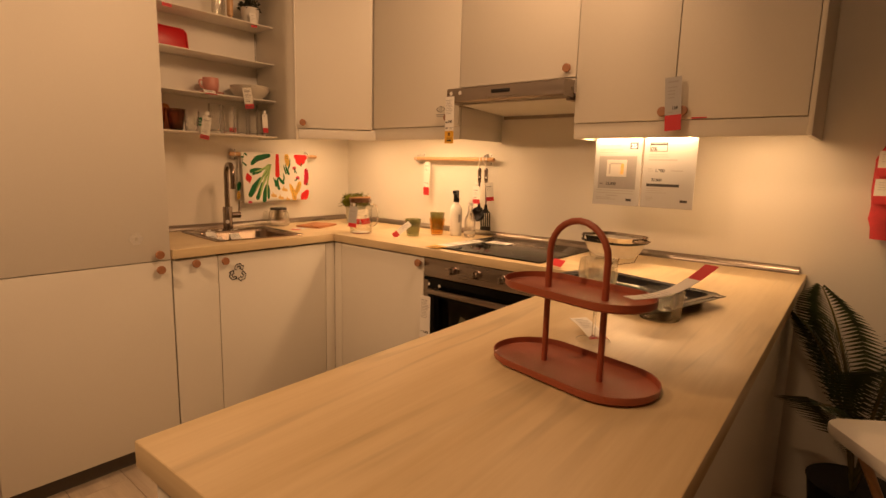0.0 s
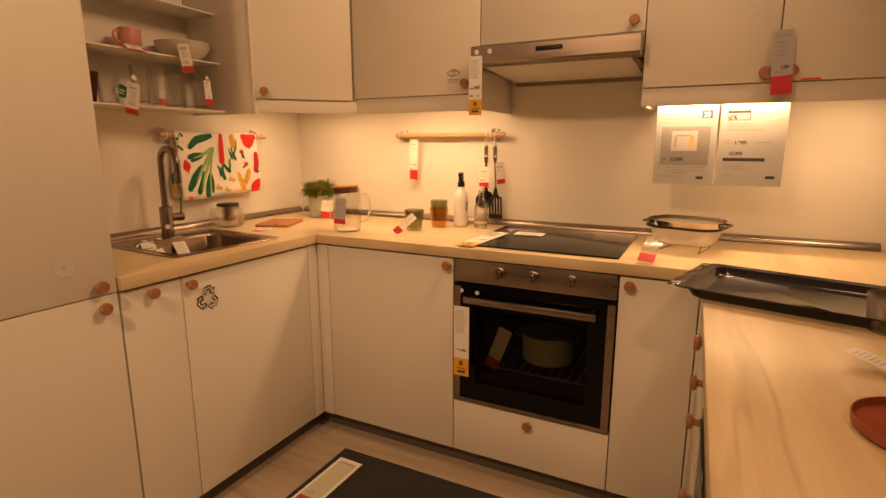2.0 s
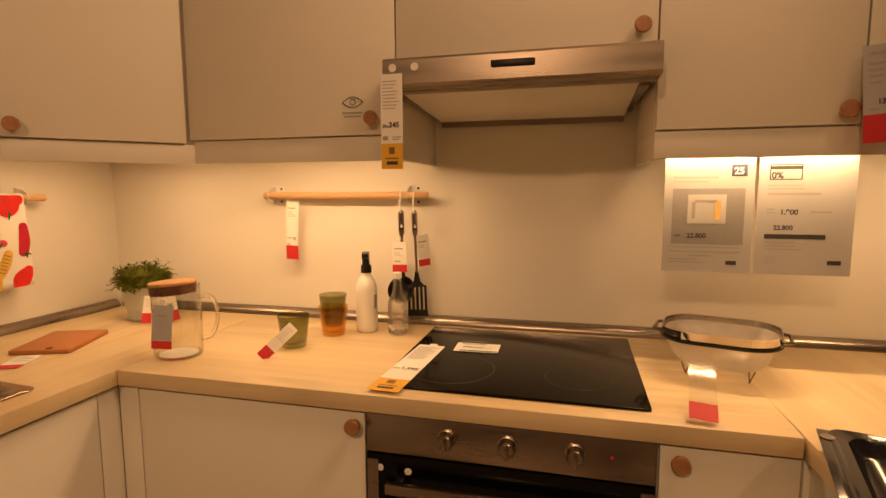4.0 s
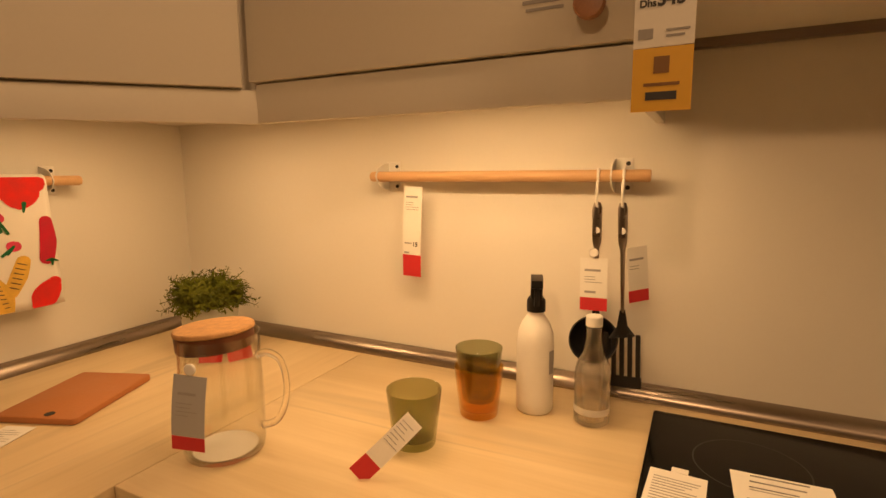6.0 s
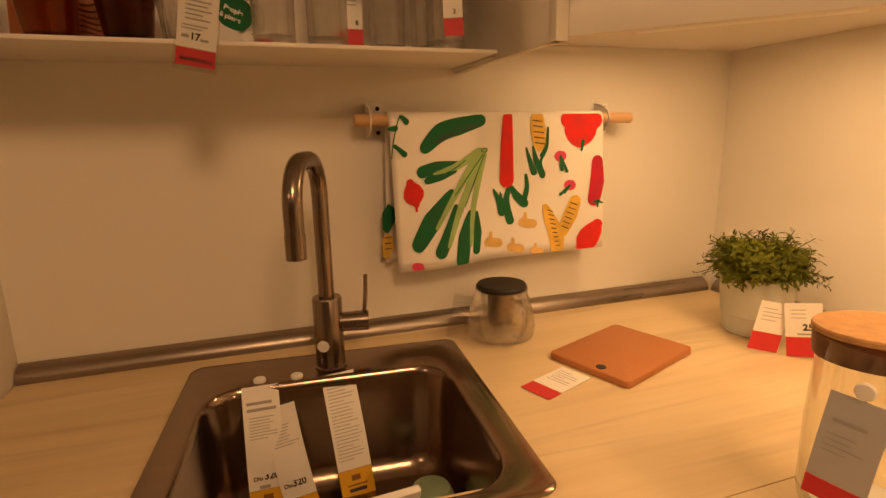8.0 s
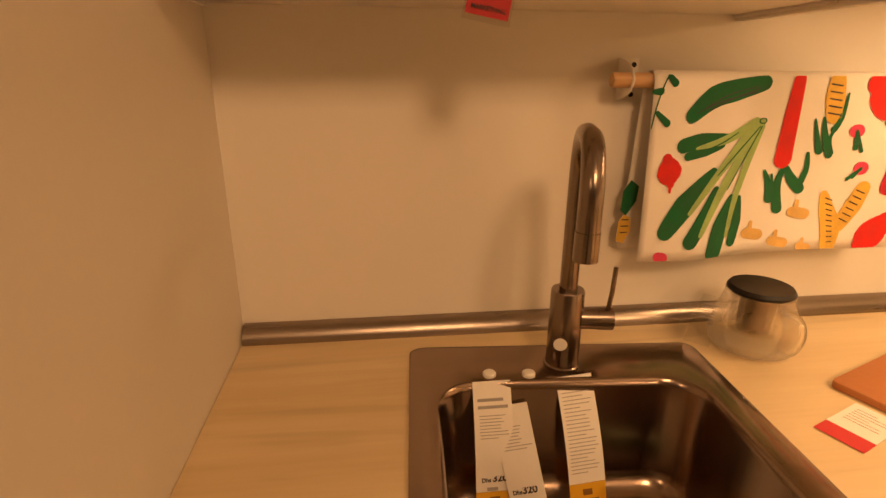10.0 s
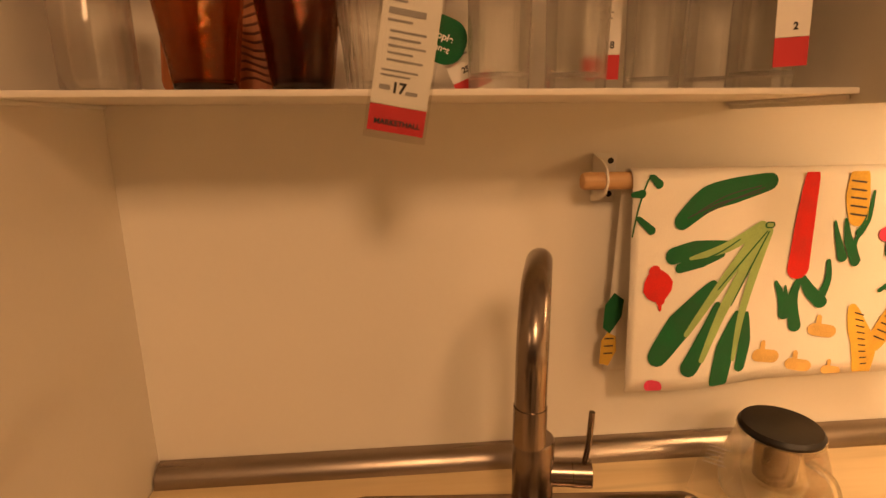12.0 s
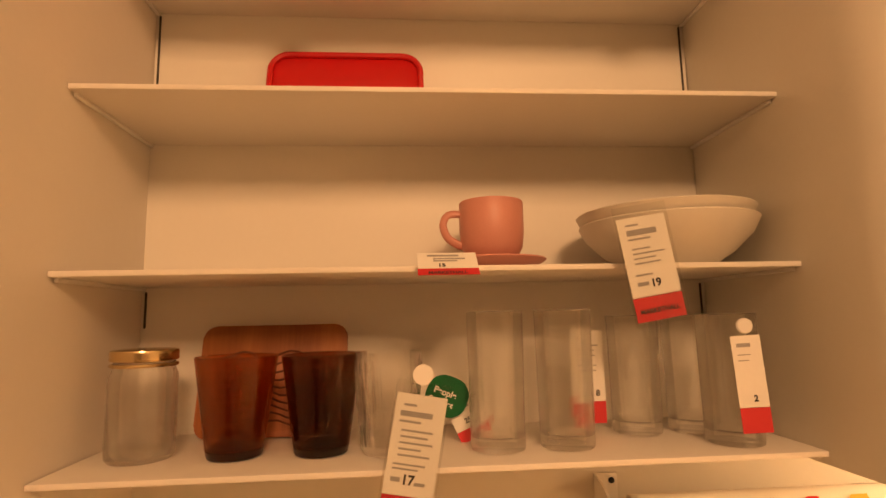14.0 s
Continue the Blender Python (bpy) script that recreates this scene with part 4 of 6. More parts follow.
S("leek_leaf", [(508, 560), (508, 490), (500, 420)], [28, 32, 12], M_LEAF)
for pth, wds in (([(350, 480), (420, 350), (500, 215)], [14, 24, 34]), ([(400, 545), (440, 400), (510, 220)], [14, 26, 32]), ([(485, 540), (488, 400), (518, 215)], [10, 20, 24]), ([(330, 285), (420, 255), (500, 205)], [8, 26, 30])):
    S("leek_stem", pth, wds, M_PALEGREEN, 0.0014)
for pth in ([(415, 360), (470, 280), (515, 215)], [(455, 400), (490, 300), (520, 215)], [(330, 300), (400, 270), (450, 235)]):
    S("leek_line", pth, [3, 4, 3], M_LEAF, 0.0018)
S("leek_root", [(515, 200), (524, 200)], [16, 16], M_LEAF, 0.0017)
S("leek_root", [(516, 200), (523, 200)], [10, 10], M_PALEGREEN, 0.0020)
S("beet_print", [(236, 322), (243, 340), (251, 360), (258, 380), (264, 396)], [34, 70, 86, 70, 26], M_TOMATO)
S("beet_root", [(262, 395), (267, 420)], [14, 8], M_TOMATO)
S("pepper_print", [(602, 85), (604, 180), (610, 305)], [34, 46, 54], M_TOMATO)
for pth, wds in (([(562, 340), (585, 380), (598, 420)], [8, 22, 30]), ([(622, 320), (612, 380), (630, 450)], [12, 26, 30]), ([(625, 325), (650, 360), (678, 385)], [14, 30, 32]), ([(680, 285), (686, 330), (675, 380)], [10, 16, 22]), ([(588, 350), (600, 390), (625, 440)], [6, 14, 20])):
    S("pepper_leaf", pth, wds, M_LEAF)
S("corn_print", [(710, 85), (715, 130), (725, 180)], [44, 54, 42], M_CORN)
for pth, wds in (([(676, 190), (690, 230), (708, 275)], [5, 14, 22]), ([(750, 120), (748, 180), (735, 215)], [6, 14, 18]), ([(700, 185), (715, 235), (738, 285)], [6, 20, 20]), ([(745, 200), (730, 240), (745, 280)], [8, 10, 10])):
    S("corn_leaf", pth, wds, M_LEAF)
for i in range(5):
    S("corn_line", [(694 + i * 3, 96 + i * 19), (726 + i * 4, 100 + i * 19)], [4, 4], M_INK, 0.0018)
S("cucumber_line", [(305, 185), (380, 150), (480, 122)], [3, 4, 3], M_INK, 0.0016)
S("tomato_print", [(825, 92), (865, 112), (905, 95)], [62, 150, 66], M_TOMATO)
S("tomato_stalk", [(875, 165), (872, 195)], [14, 6], M_LEAF, 0.0018)
for c, e, f in (((799, 216), (806, 262), (825, 268)), ((838, 315), (820, 340), (806, 348))):
    S("radish_print", [(c[0] - 3, c[1]), (c[0] + 3, c[1])], [36, 36], M_PINK)
    S("radish_leaf", [c, e], [8, 12], M_LEAF, 0.0016)
    S("radish_leaf", [c, f], [8, 10], M_LEAF, 0.0017)
S("chilli_print", [(928, 228), (930, 300), (922, 365)], [34, 46, 40], material("print_crimson", (0.45, 0.012, 0.035), 0.9, var=0.2, scale=30, fine=500, bump=0.2))
for d in ((-14, 0), (0, 16), (14, 2)):
    S("chilli_stalk", [(934, 368), (934 + d[0], 372 + d[1])], [10, 6], M_LEAF, 0.0017)
S("parsnip_print", [(755, 395), (775, 440), (800, 490), (806, 550)], [22, 46, 58, 40], M_CORN)
S("parsnip_print", [(860, 368), (845, 420), (820, 480)], [38, 48, 40], M_CORN)
for i in range(9):
    S("parsnip_line", [(762 + i * 5, 405 + i * 16), (782 + i * 4, 410 + i * 15)], [3.2, 3.2], M_INK, 0.0018)
    if i < 6:
        S("parsnip_line", [(843 - i * 5, 375 + i * 17), (866 - i * 5, 383 + i * 17)], [3.2, 3.2], M_INK, 0.0018)
S("tomato_half_print", [(936, 448), (925, 468), (912, 490), (902, 512), (893, 532)], [34, 58, 70, 68, 46], M_TOMATO)
for x, y, s in ((572, 530, 1.0), (695, 455, 0.95), (655, 548, 0.9), (735, 555, 0.7)):
    S("mushroom_print", [(x - 18 * s, y), (x + 18 * s, y + 2)], [34 * s, 34 * s], M_MUSH)
    S("mushroom_print", [(x - 10 * s, y - 8 * s), (x - 12 * s, y - 34 * s)], [14 * s, 12 * s], M_MUSH, 0.0015)
S("radish_print", [(272, 628), (288, 628)], [34, 34], M_PINK)
S("vine_print", [(158, 235), (165, 165), (180, 100), (192, 82)], [4, 5, 5, 4], M_LEAF)
for a, b in (((170, 190), (210, 218)), ((145, 130), (170, 128)), ((190, 84), (214, 104))):
    S("vine_leaf", [a, b], [14, 22], M_LEAF, 0.0015)

# what shows of the print on the back sheet
UP_X = Matrix(((0, 0, 1, 0), (1, 0, 0, 0), (0, 1, 0, 0), (0, 0, 0, 1)))
for name, mt, rows in (("leaf_print", M_LEAF, ((0.000, -0.155), (-0.012, -0.172), (-0.013, -0.205), (-0.003, -0.214), (0.012, -0.190), (0.014, -0.165))),
                       ("corn_print", M_CORN, ((-0.006, -0.212), (-0.014, -0.224), (-0.015, -0.258), (-0.002, -0.262), (0.008, -0.240), (0.006, -0.218)))):
    part(name, prism(B(), [(TY0 + y, 1.336 + z) for y, z in rows], 0.0372, 0.0378, UP_X), mt, towel)
for z in (-0.222, -0.233, -0.244):
    part("corn_line", box(B(), 0.0379, 0.0382, TY0 - 0.010, TY0 + 0.003, 1.336 + z, 1.338 + z), M_INK, towel)

# ---- hooks, kitchen tools and tags on the other rail ----
RAIL_Y, RAIL_Z = -0.0522, 1.339


def s_hook(x):
    return [(x, RAIL_Y - 0.012, RAIL_Z - 0.004), (x, RAIL_Y - 0.009, RAIL_Z + 0.012), (x, RAIL_Y + 0.003, RAIL_Z + 0.0135), (x, RAIL_Y - 0.016, RAIL_Z - 0.02), (x, RAIL_Y - 0.016, RAIL_Z - 0.045), (x, RAIL_Y - 0.008, RAIL_Z - 0.058), (x, RAIL_Y, RAIL_Z - 0.052)]


def tool(x, label, kind, lean):
    h = tagged(part("hook", tube(B(), s_hook(x), 0.0026, 8), M_PLASTIC), "white S-shaped hook on the beech rod", "hook", "rail hooks")
    t = thing(kind, pose(x, RAIL_Y - 0.006, RAIL_Z - 0.048, 0, lean, 0), label, "kitchen tool", "hanging kitchen tools")
    bm = tube(B(), [(0, 0, 0.0), (0, 0, -0.01), (0, 0, -0.07), (0, 0, -0.085), (0, 0, -0.17), (0.0, 0, -0.20)], 0.008, 14, [0.007, 0.0105, 0.0095, 0.0055, 0.004, 0.004], 0.42)
    part("handle", bm, M_STEEL, t, "long brushed steel handle")
    part("sticker", lathe(B(), [(0, 0), (0.006, 0), (0.006, 0.001), (0, 0.0012)], 16), M_PLASTIC, t, "white round sticker", pose(0, -0.0046, -0.05, 90))
    part("eye", tube(B(), [(0.0055 * math.cos(radians(a)), 0, -0.012 + 0.012 * math.sin(radians(a))) for a in range(0, 361, 30)], 0.0022, 6), M_CHROME, t)
    return t


ladle = tool(1.176, "soup ladle with a steel handle and a black bowl", "ladle", -1)
prof = [(0.0, -0.040), (0.018, -0.037), (0.034, -0.026), (0.043, -0.006), (0.045, 0.004), (0.0425, 0.004), (0.040, -0.006), (0.031, -0.024), (0.016, -0.034), (0, -0.037)]
part("scoop", lathe(B(), prof, 28), M_BLACK, ladle, "black plastic ladle bowl", pose(0, -0.018, -0.252, 60, 0, 0))
part("neck", tube(B(), [(0, 0, -0.19), (0, 0.002, -0.21), (0, -0.004, -0.235)], 0.010, 12, [0.006, 0.009, 0.014], 0.5), M_BLACK, ladle)
turner = tool(1.220, "spatula with a steel handle and a black slotted blade", "spatula", -2)
part("neck", tube(B(), [(0, 0, -0.195), (0, -0.002, -0.225), (0, -0.004, -0.245)], 0.010, 12, [0.006, 0.012, 0.03], 0.2), M_BLACK, turner)
for i in range(5):
    x = -0.028 + i * 0.014
    part("tine", box(B(), x - 0.0042, x + 0.0042, -0.006, -0.003, -0.320, -0.238, 0.001), M_BLACK, turner)
part("blade_edge", box(B(), -0.034, 0.034, -0.0062, -0.0028, -0.340, -0.318, 0.001), M_BLACK, turner)

small_rows = [(-0.016, 0.012, -0.022, 0.004)] + paragraph(-0.016, 0.016, -0.034, 4, 0.005, seed=2)
price_tag(pose(0.793, -0.0585, 1.318), 0.044, 0.195, "long white and red price tag hanging from the beech rail", 0.048, M_RED, small_rows + [(-0.018, 0.0, -0.122, 0.003), (-0.018, -0.006, -0.143, 0.004)], [("15", 0.002, -0.128, 0.013)], 2, bow=0.004)
price_tag(pose(1.178, -0.086, 1.193), 0.048, 0.096, "white and red price tag in front of the ladle", 0.024, M_RED, small_rows[:4] + [(-0.016, 0.004, -0.062, 0.004)], (), -1, button=True)
price_tag(pose(1.247, -0.066, 1.215, 0, 0, 40), 0.040, 0.100, "white and red price tag beside the spatula", 0.022, M_RED, small_rows[:3], (), -6)

# ---- notices hanging below the wall cabinet ----
def notice(x0, x1, label):
    w = x1 - x0
    t = thing("notice_sheet", pose((x0 + x1) / 2, -0.252, 1.428), label, "notice", "hanging notices")
    p = part("sheet", box(B(), -w / 2, w / 2, -0.0007, 0.0007, -0.276, 0), M_SHEET, t, smooth=0)
    part("hanger", box(B(), -w / 2 + 0.01, w / 2 - 0.01, 0.0012, 0.004, -0.006, 0.052), M_PLASTIC, t, "clear plastic hanging strip")
    return p


n1 = notice(1.926, 2.124, "grey printed notice with a kitchen picture and prices")
bars(n1, [(-0.080, 0.01, -0.030, 0.004)] + [(-0.080, 0.02, -0.046, 0.006), (-0.080, 0.0, -0.056, 0.003)] + [(-0.085, 0.075, -0.226, 0.003), (-0.085, 0.075, -0.215, 0.003), (-0.085, -0.02, -0.245, 0.003), (-0.085, 0.0, -0.252, 0.003), (-0.04, 0.01, -0.236, 0.004)])
bars(n1, [(-0.080, 0.080, -0.140, 0.135)], material("notice_picture_grey", (0.26, 0.25, 0.25), 0.55, var=0.1), -0.0008)
bars(n1, [(-0.045, 0.040, -0.122, 0.070)], material("notice_picture_pale", (0.50, 0.49, 0.48), 0.55, var=0.05), -0.0011)
bars(n1, [(-0.036, -0.028, -0.125, 0.04), (-0.030, 0.020, -0.103, 0.006)], M_INK_SOFT, -0.0014)
bars(n1, [(0.015, 0.028, -0.125, 0.045)], M_MUSH, -0.0014)
bars(n1, [(0.048, 0.082, -0.030, 0.028)], material("notice_navy", (0.05, 0.055, 0.10), 0.5, var=0.05), -0.0011)
text(n1, "25", 0.0535, -0.0385, 0.022, M_PAPER, -0.0016)
text(n1, "22,800", -0.045, -0.192, 0.016, M_INK, -0.0014)
bars(n1, [(-0.072, -0.060, -0.187, 0.003), (0.045, 0.068, -0.252, 0.010)], M_INK)
n2 = notice(2.132, 2.332, "grey printed notice with an offer and prices")
bars(n2, [(-0.078, -0.010, -0.018, 0.0022), (-0.078, -0.010, -0.052, 0.0022), (-0.078, -0.0755, -0.035, 0.035), (-0.0125, -0.010, -0.035, 0.035), (-0.078, -0.010, -0.025, 0.008)], M_INK)
text(n2, "0%", -0.074, -0.0495, 0.021, M_INK)
bars(n2, paragraph(-0.080, 0.0, -0.066, 2, 0.008, 0.003, 4) + [(-0.080, 0.03, -0.086, 0.006)] + [(-0.080, -0.065, -0.122, 0.004), (-0.080, -0.06, -0.130, 0.003), (0.01, 0.055, -0.128, 0.004)] + paragraph(-0.080, 0.02, -0.200, 3, 0.008, 0.002, 6) + paragraph(-0.080, -0.05, -0.235, 3, 0.006, 0.002, 7))
text(n2, "1,900", -0.052, -0.134, 0.017, M_INK)
text(n2, "22,800", -0.064, -0.170, 0.015, M_INK)
bars(n2, [(-0.082, 0.045, -0.186, 0.011), (0.052, 0.080, -0.246, 0.010)], M_INK)

# tags on doors and appliances
price_tag(pose(1.305, -0.492, 1.614), 0.052, 0.212, "long white and yellow price tag hanging from the cooker hood", 0.058, M_YELLOW,
          paragraph(-0.022, 0.022, -0.016, 9, 0.0075, 0.0017, 11) + [(-0.022, -0.009, -0.142, 0.009), (0.002, 0.022, -0.140, 0.002), (0.002, 0.018, -0.145, 0.002)],
          [("345", -0.007, -0.118, 0.0165), ("Dhs", -0.022, -0.118, 0.009)])
price_tag(pose(1.337, -0.672, 0.706), 0.062, 0.274, "long white and yellow price tag on the oven handle", 0.070, M_YELLOW,
          paragraph(-0.024, 0.024, -0.020, 12, 0.0075, 0.002, 12) + [(-0.026, -0.008, -0.170, 0.003)], [("1,495", -0.010, -0.176, 0.0145)])
# the white card is coloured grey for its sleeve and the shade on it
price_tag(pose(2.272, -0.428, 1.628, 0, -4, 0) , 0.056, 0.186, "white and red price tag hanging on a cabinet door, greyed for sleeve and shade", 0.055, M_RED,
          [(-0.018, 0.018, -0.016, 0.005)] + paragraph(-0.018, 0.018, -0.035, 4, 0.012, 0.004, 13) + [(-0.018, 0.0, -0.122, 0.004)], [("139", -0.004, -0.112, 0.014)], card_mat=M_SHEET)
tagged(part("red_label", box(B(), 2.335, 2.385, -0.3925, -0.3905, LOW + 0.003, LOW + 0.008), M_RED), "small red label on a cabinet door edge", "label")


# eye mark and writing on a wall door
mark = thing("door_sticker", pose(1.165, -0.3905, 1.574), "black eye symbol with small writing on a cabinet door", "sticker")
eye_pts = [(-0.028 + 0.056 * i / 16, 0, 0.013 * math.sin(math.pi * i / 16)) for i in range(17)]
part("eye_line", tube(B(), eye_pts, 0.0016, 6, None, 0.4), M_INK, mark)
part("eye_line", tube(B(), [(x, y, -z) for x, y, z in eye_pts], 0.0016, 6, None, 0.4), M_INK, mark)
part("iris", tube(B(), [(0.0075 * math.cos(radians(a)), 0, 0.0075 * math.sin(radians(a))) for a in range(0, 361, 24)], 0.0016, 6, None, 0.4), M_INK, mark)
bars(mark, [(-0.028, 0.026, -0.026, 0.0045), (-0.024, 0.022, -0.035, 0.0035)], M_INK_SOFT, -0.0004)

# recycling sign on the sink door
sign = thing("recycling_sign", pose(0.6206, -1.187, 0.778, 0, 0, 90), "black outlined recycling symbol on the sink cabinet door", "sticker")
for k in range(3):
    m = pose(0, 0, 0, 0, 120 * k, 0)
    arrow = [(-0.017, 0.020), (-0.010, 0.040), (0.012, 0.044), (0.022, 0.030), (0.029, 0.034), (0.024, 0.012), (0.008, 0.020), (0.014, 0.025), (0.008, 0.032), (-0.002, 0.031), (-0.006, 0.016), (-0.017, 0.020)]
    bm = B()
    for (ax, az), (bx, bz) in zip(arrow, arrow[1:]):
        tube(bm, [(ax, -0.0003, az), (bx, -0.0003, bz)], 0.0030, 6, None, 0.3)
    part("arrow", bm, M_INK, sign, "", m)
wm = thing("worn_sticker_mark", pose(0.6204, -1.613, 0.975, 0, 0, 90), "faint grey flower-shaped sticker mark on the tall door", "sticker")
M_FAINT = material("faint_grey_mark", (0.60, 0.575, 0.53), 0.5, var=0.1)
for k in range(6):
    part("petal", lathe(B(), [(0, 0), (0.010, 0), (0.010, 0.0003), (0, 0.0004)], 14), M_FAINT, wm, "", pose(0.017 * math.cos(k * 1.047), 0, 0.017 * math.sin(k * 1.047), 90))

# ---- things on the worktop ----
WT = TOP + 0.0003
M_CORK = material("cork", (0.50, 0.28, 0.12), 0.85, var=0.25, scale=60, fine=400, bump=0.5)
M_WALNUT = wood("dark_walnut", (0.16, 0.050, 0.021), (0.085, 0.026, 0.011), "X", 0.4, scale=2)
M_GREENGLASS = glass("olive_green_glass", (0.70, 0.71, 0.55), 0.02, 1.42)
M_ORANGEGLASS = glass("amber_orange_glass", (0.94, 0.74, 0.36), 0.02, 1.42)
M_BROWNGLASS = solid_glass("brown_glass", (0.80, 0.46, 0.24), 0.02, 1.47, 0.35, 0.4, (0.80, 0.50, 0.32))
M_HEELGLASS = solid_glass("thick_brown_glass", (0.10, 0.04, 0.02), 0.02, 1.47, 0.0, 0.1, (0.15, 0.07, 0.04))
M_BROWNDARK = solid_glass("dark_brown_glass", (0.46, 0.24, 0.15), 0.02, 1.47, 0.35, 0.4, (0.54, 0.34, 0.25))
M_TERRA = material("board_terracotta", (0.41, 0.158, 0.053), 0.6, var=0.08, scale=8, fine=200, bump=0.15)


def tumbler_profile(r0, r1, h, wall=0.0026, base=0.010):
    return [(0, 0.001), (r0 * 0.8, 0), (r0 * 0.97, 0.001), (r0, 0.004), (r1 - wall * 0.4, h - 0.001), (r1 - wall / 2, h), (r1 - wall, h - 0.001), (r0 - wall, base + 0.003), (r0 * 0.7, base), (0, base - 0.001)]


def curve_through(points, n=6):
    """More points along a smooth line through the given ones."""
    p = [Vector(q) for q in points]
    out = []
    for i in range(len(p) - 1):
        a, b, c, d = p[max(i - 1, 0)], p[i], p[i + 1], p[min(i + 2, len(p) - 1)]
        for k in range(n):
            t = k / n
            out.append(0.5 * (2 * b + (c - a) * t + (2 * a - 5 * b + 4 * c - d) * t * t + (3 * b - a - 3 * c + d) * t ** 3))
    return out + [p[-1]]


# glass teapot with black lid
tp = thing("glass_teapot", pose(0.127, -0.647, WT, 0, 0, -15), "clear glass teapot with a black lid and steel infuser", "teapot")
part("body", lathe(B(), [(0, 0.001), (0.052, 0), (0.062, 0.006), (0.066, 0.025), (0.060, 0.060), (0.050, 0.092), (0.051, 0.098), (0.049, 0.098), (0.048, 0.092), (0.058, 0.060), (0.0638, 0.025), (0.060, 0.009), (0.05, 0.0035), (0, 0.0035)], 40), M_SOLID, tp)
part("lid", lathe(B(), [(0, 0.096), (0.045, 0.096), (0.0490, 0.099), (0.0495, 0.103), (0.046, 0.108), (0.03, 0.109), (0, 0.109)], 36), M_BLACK, tp, "flat black plastic lid")
part("infuser", lathe(B(), [(0, 0.030), (0.024, 0.030), (0.025, 0.034), (0.027, 0.095), (0.0262, 0.095), (0.024, 0.035), (0, 0.032)], 28), M_STEEL, tp, "steel mesh infuser")
part("handle", tube(B(), curve_through([(0.048, 0.012, 0.088), (0.080, 0.022, 0.088), (0.092, 0.026, 0.066), (0.084, 0.022, 0.035), (0.064, 0.014, 0.024)]), 0.0048, 12), M_SOLID, tp)
price_tag(pose(0.128, -0.722, WT + 0.092, 0, 0, 72), 0.042, 0.088, "white price tag leaning against the teapot", 0, None, paragraph(-0.015, 0.016, -0.015, 5, 0.006, seed=21), (), 12, card_mat=M_CLEAR)

cb = thing("cutting_board", pose(0.288, -0.488, WT, 0, 0, 0), "small terracotta-coloured cutting board with a hole", "cutting board")
out = rounded_rect(0.157, 0.208, 0.010, 4)
part("board", prism(B(), out, 0.0, 0.012, None, 0.0025), M_TERRA, cb, "", pose(0, 0, 0, 0, 0, 21))
# uncut board: a flat dark disc paints the shade inside its hole
part("hole", lathe(B(), [(0, 0), (0.0085, 0), (0.0085, 0.0008), (0, 0.0009)], 20), M_DARK, cb, "flat dark disc painting the shade of the board's hole", pose(0, 0, 0, 0, 0, 21) @ pose(0.018, -0.088, 0.0120))
price_tag(laid((0.320, -0.600, WT + 0.0015), (0.37, -0.93, 0), (0, 0, 1)), 0.056, 0.105, "white and red price tag lying by the cutting board", 0.030, M_RED, paragraph(-0.02, 0.022, -0.015, 6, 0.007, seed=22))

# potted plant in the corner
plant = thing("potted_plant", pose(0.278, -0.172, WT) @ Matrix.Diagonal((1.20, 1.20, 1.06, 1)), "bushy artificial herb in a pale grey-green pot", "plant")
M_POTGLAZE = material("pale_sage_pot", (0.53, 0.56, 0.50), 0.5, var=0.05)
part("pot", lathe(B(), [(0, 0), (0.043, 0), (0.046, 0.003), (0.048, 0.035), (0.0505, 0.037), (0.056, 0.105), (0.058, 0.108), (0.056, 0.110), (0.053, 0.106), (0.046, 0.02), (0, 0.02)], 36), M_POTGLAZE, plant, "pale sage green pot")
part("soil", lathe(B(), [(0, 0.096), (0.05, 0.094)], 20), M_DARK, plant)
M_HERB = material("herb_leaf", (0.100, 0.112, 0.010), 0.7, var=0.6, scale=40, fine=120, bump=0.1, spec=0.15)
rnd = random.Random(5)
bm, st = B(), B()
for i in range(330):
    a, e = rnd.uniform(0, 6.283), math.acos(rnd.uniform(-0.25, 1.0))
    d = Vector((math.sin(e) * math.cos(a), math.sin(e) * math.sin(a), math.cos(e)))
    root = Vector((0.018 * math.cos(a), 0.018 * math.sin(a), 0.105))
    ln = rnd.uniform(0.050, 0.082) * (1 if rnd.random() < 0.85 else 1.2)
    tip = root + Vector((d.x * ln * 0.80, d.y * ln * 0.80, d.z * ln * 0.90 + 0.012))
    tip.z = max(tip.z, 0.098)
    mid = (root + tip) / 2 + Vector((0, 0, 0.014))
    for k in range(13):
        t = 0.35 + 0.65 * k / 12
        p = root * (1 - t) ** 2 + mid * 2 * t * (1 - t) + tip * t * t
        b = rnd.uniform(0, 6.283)
        o = d.orthogonal().normalized()
        side = o * math.cos(b) + d.cross(o).normalized() * math.sin(b)
        q = p + (d * 0.35 + side).normalized() * rnd.uniform(0.010, 0.016)
        w = d.cross(side).normalized() * rnd.uniform(0.0016, 0.0026)
        m_ = p.lerp(q, 0.55)
        bm.faces.new([bm.verts.new(v) for v in (p, m_ + w, q, m_ - w)])
    tube(st, [root, mid, tip], 0.0008, 4)
part("leaves", bm, M_HERB, plant, "small narrow green leaves", None, 0)
part("stem", st, M_HERB, plant)
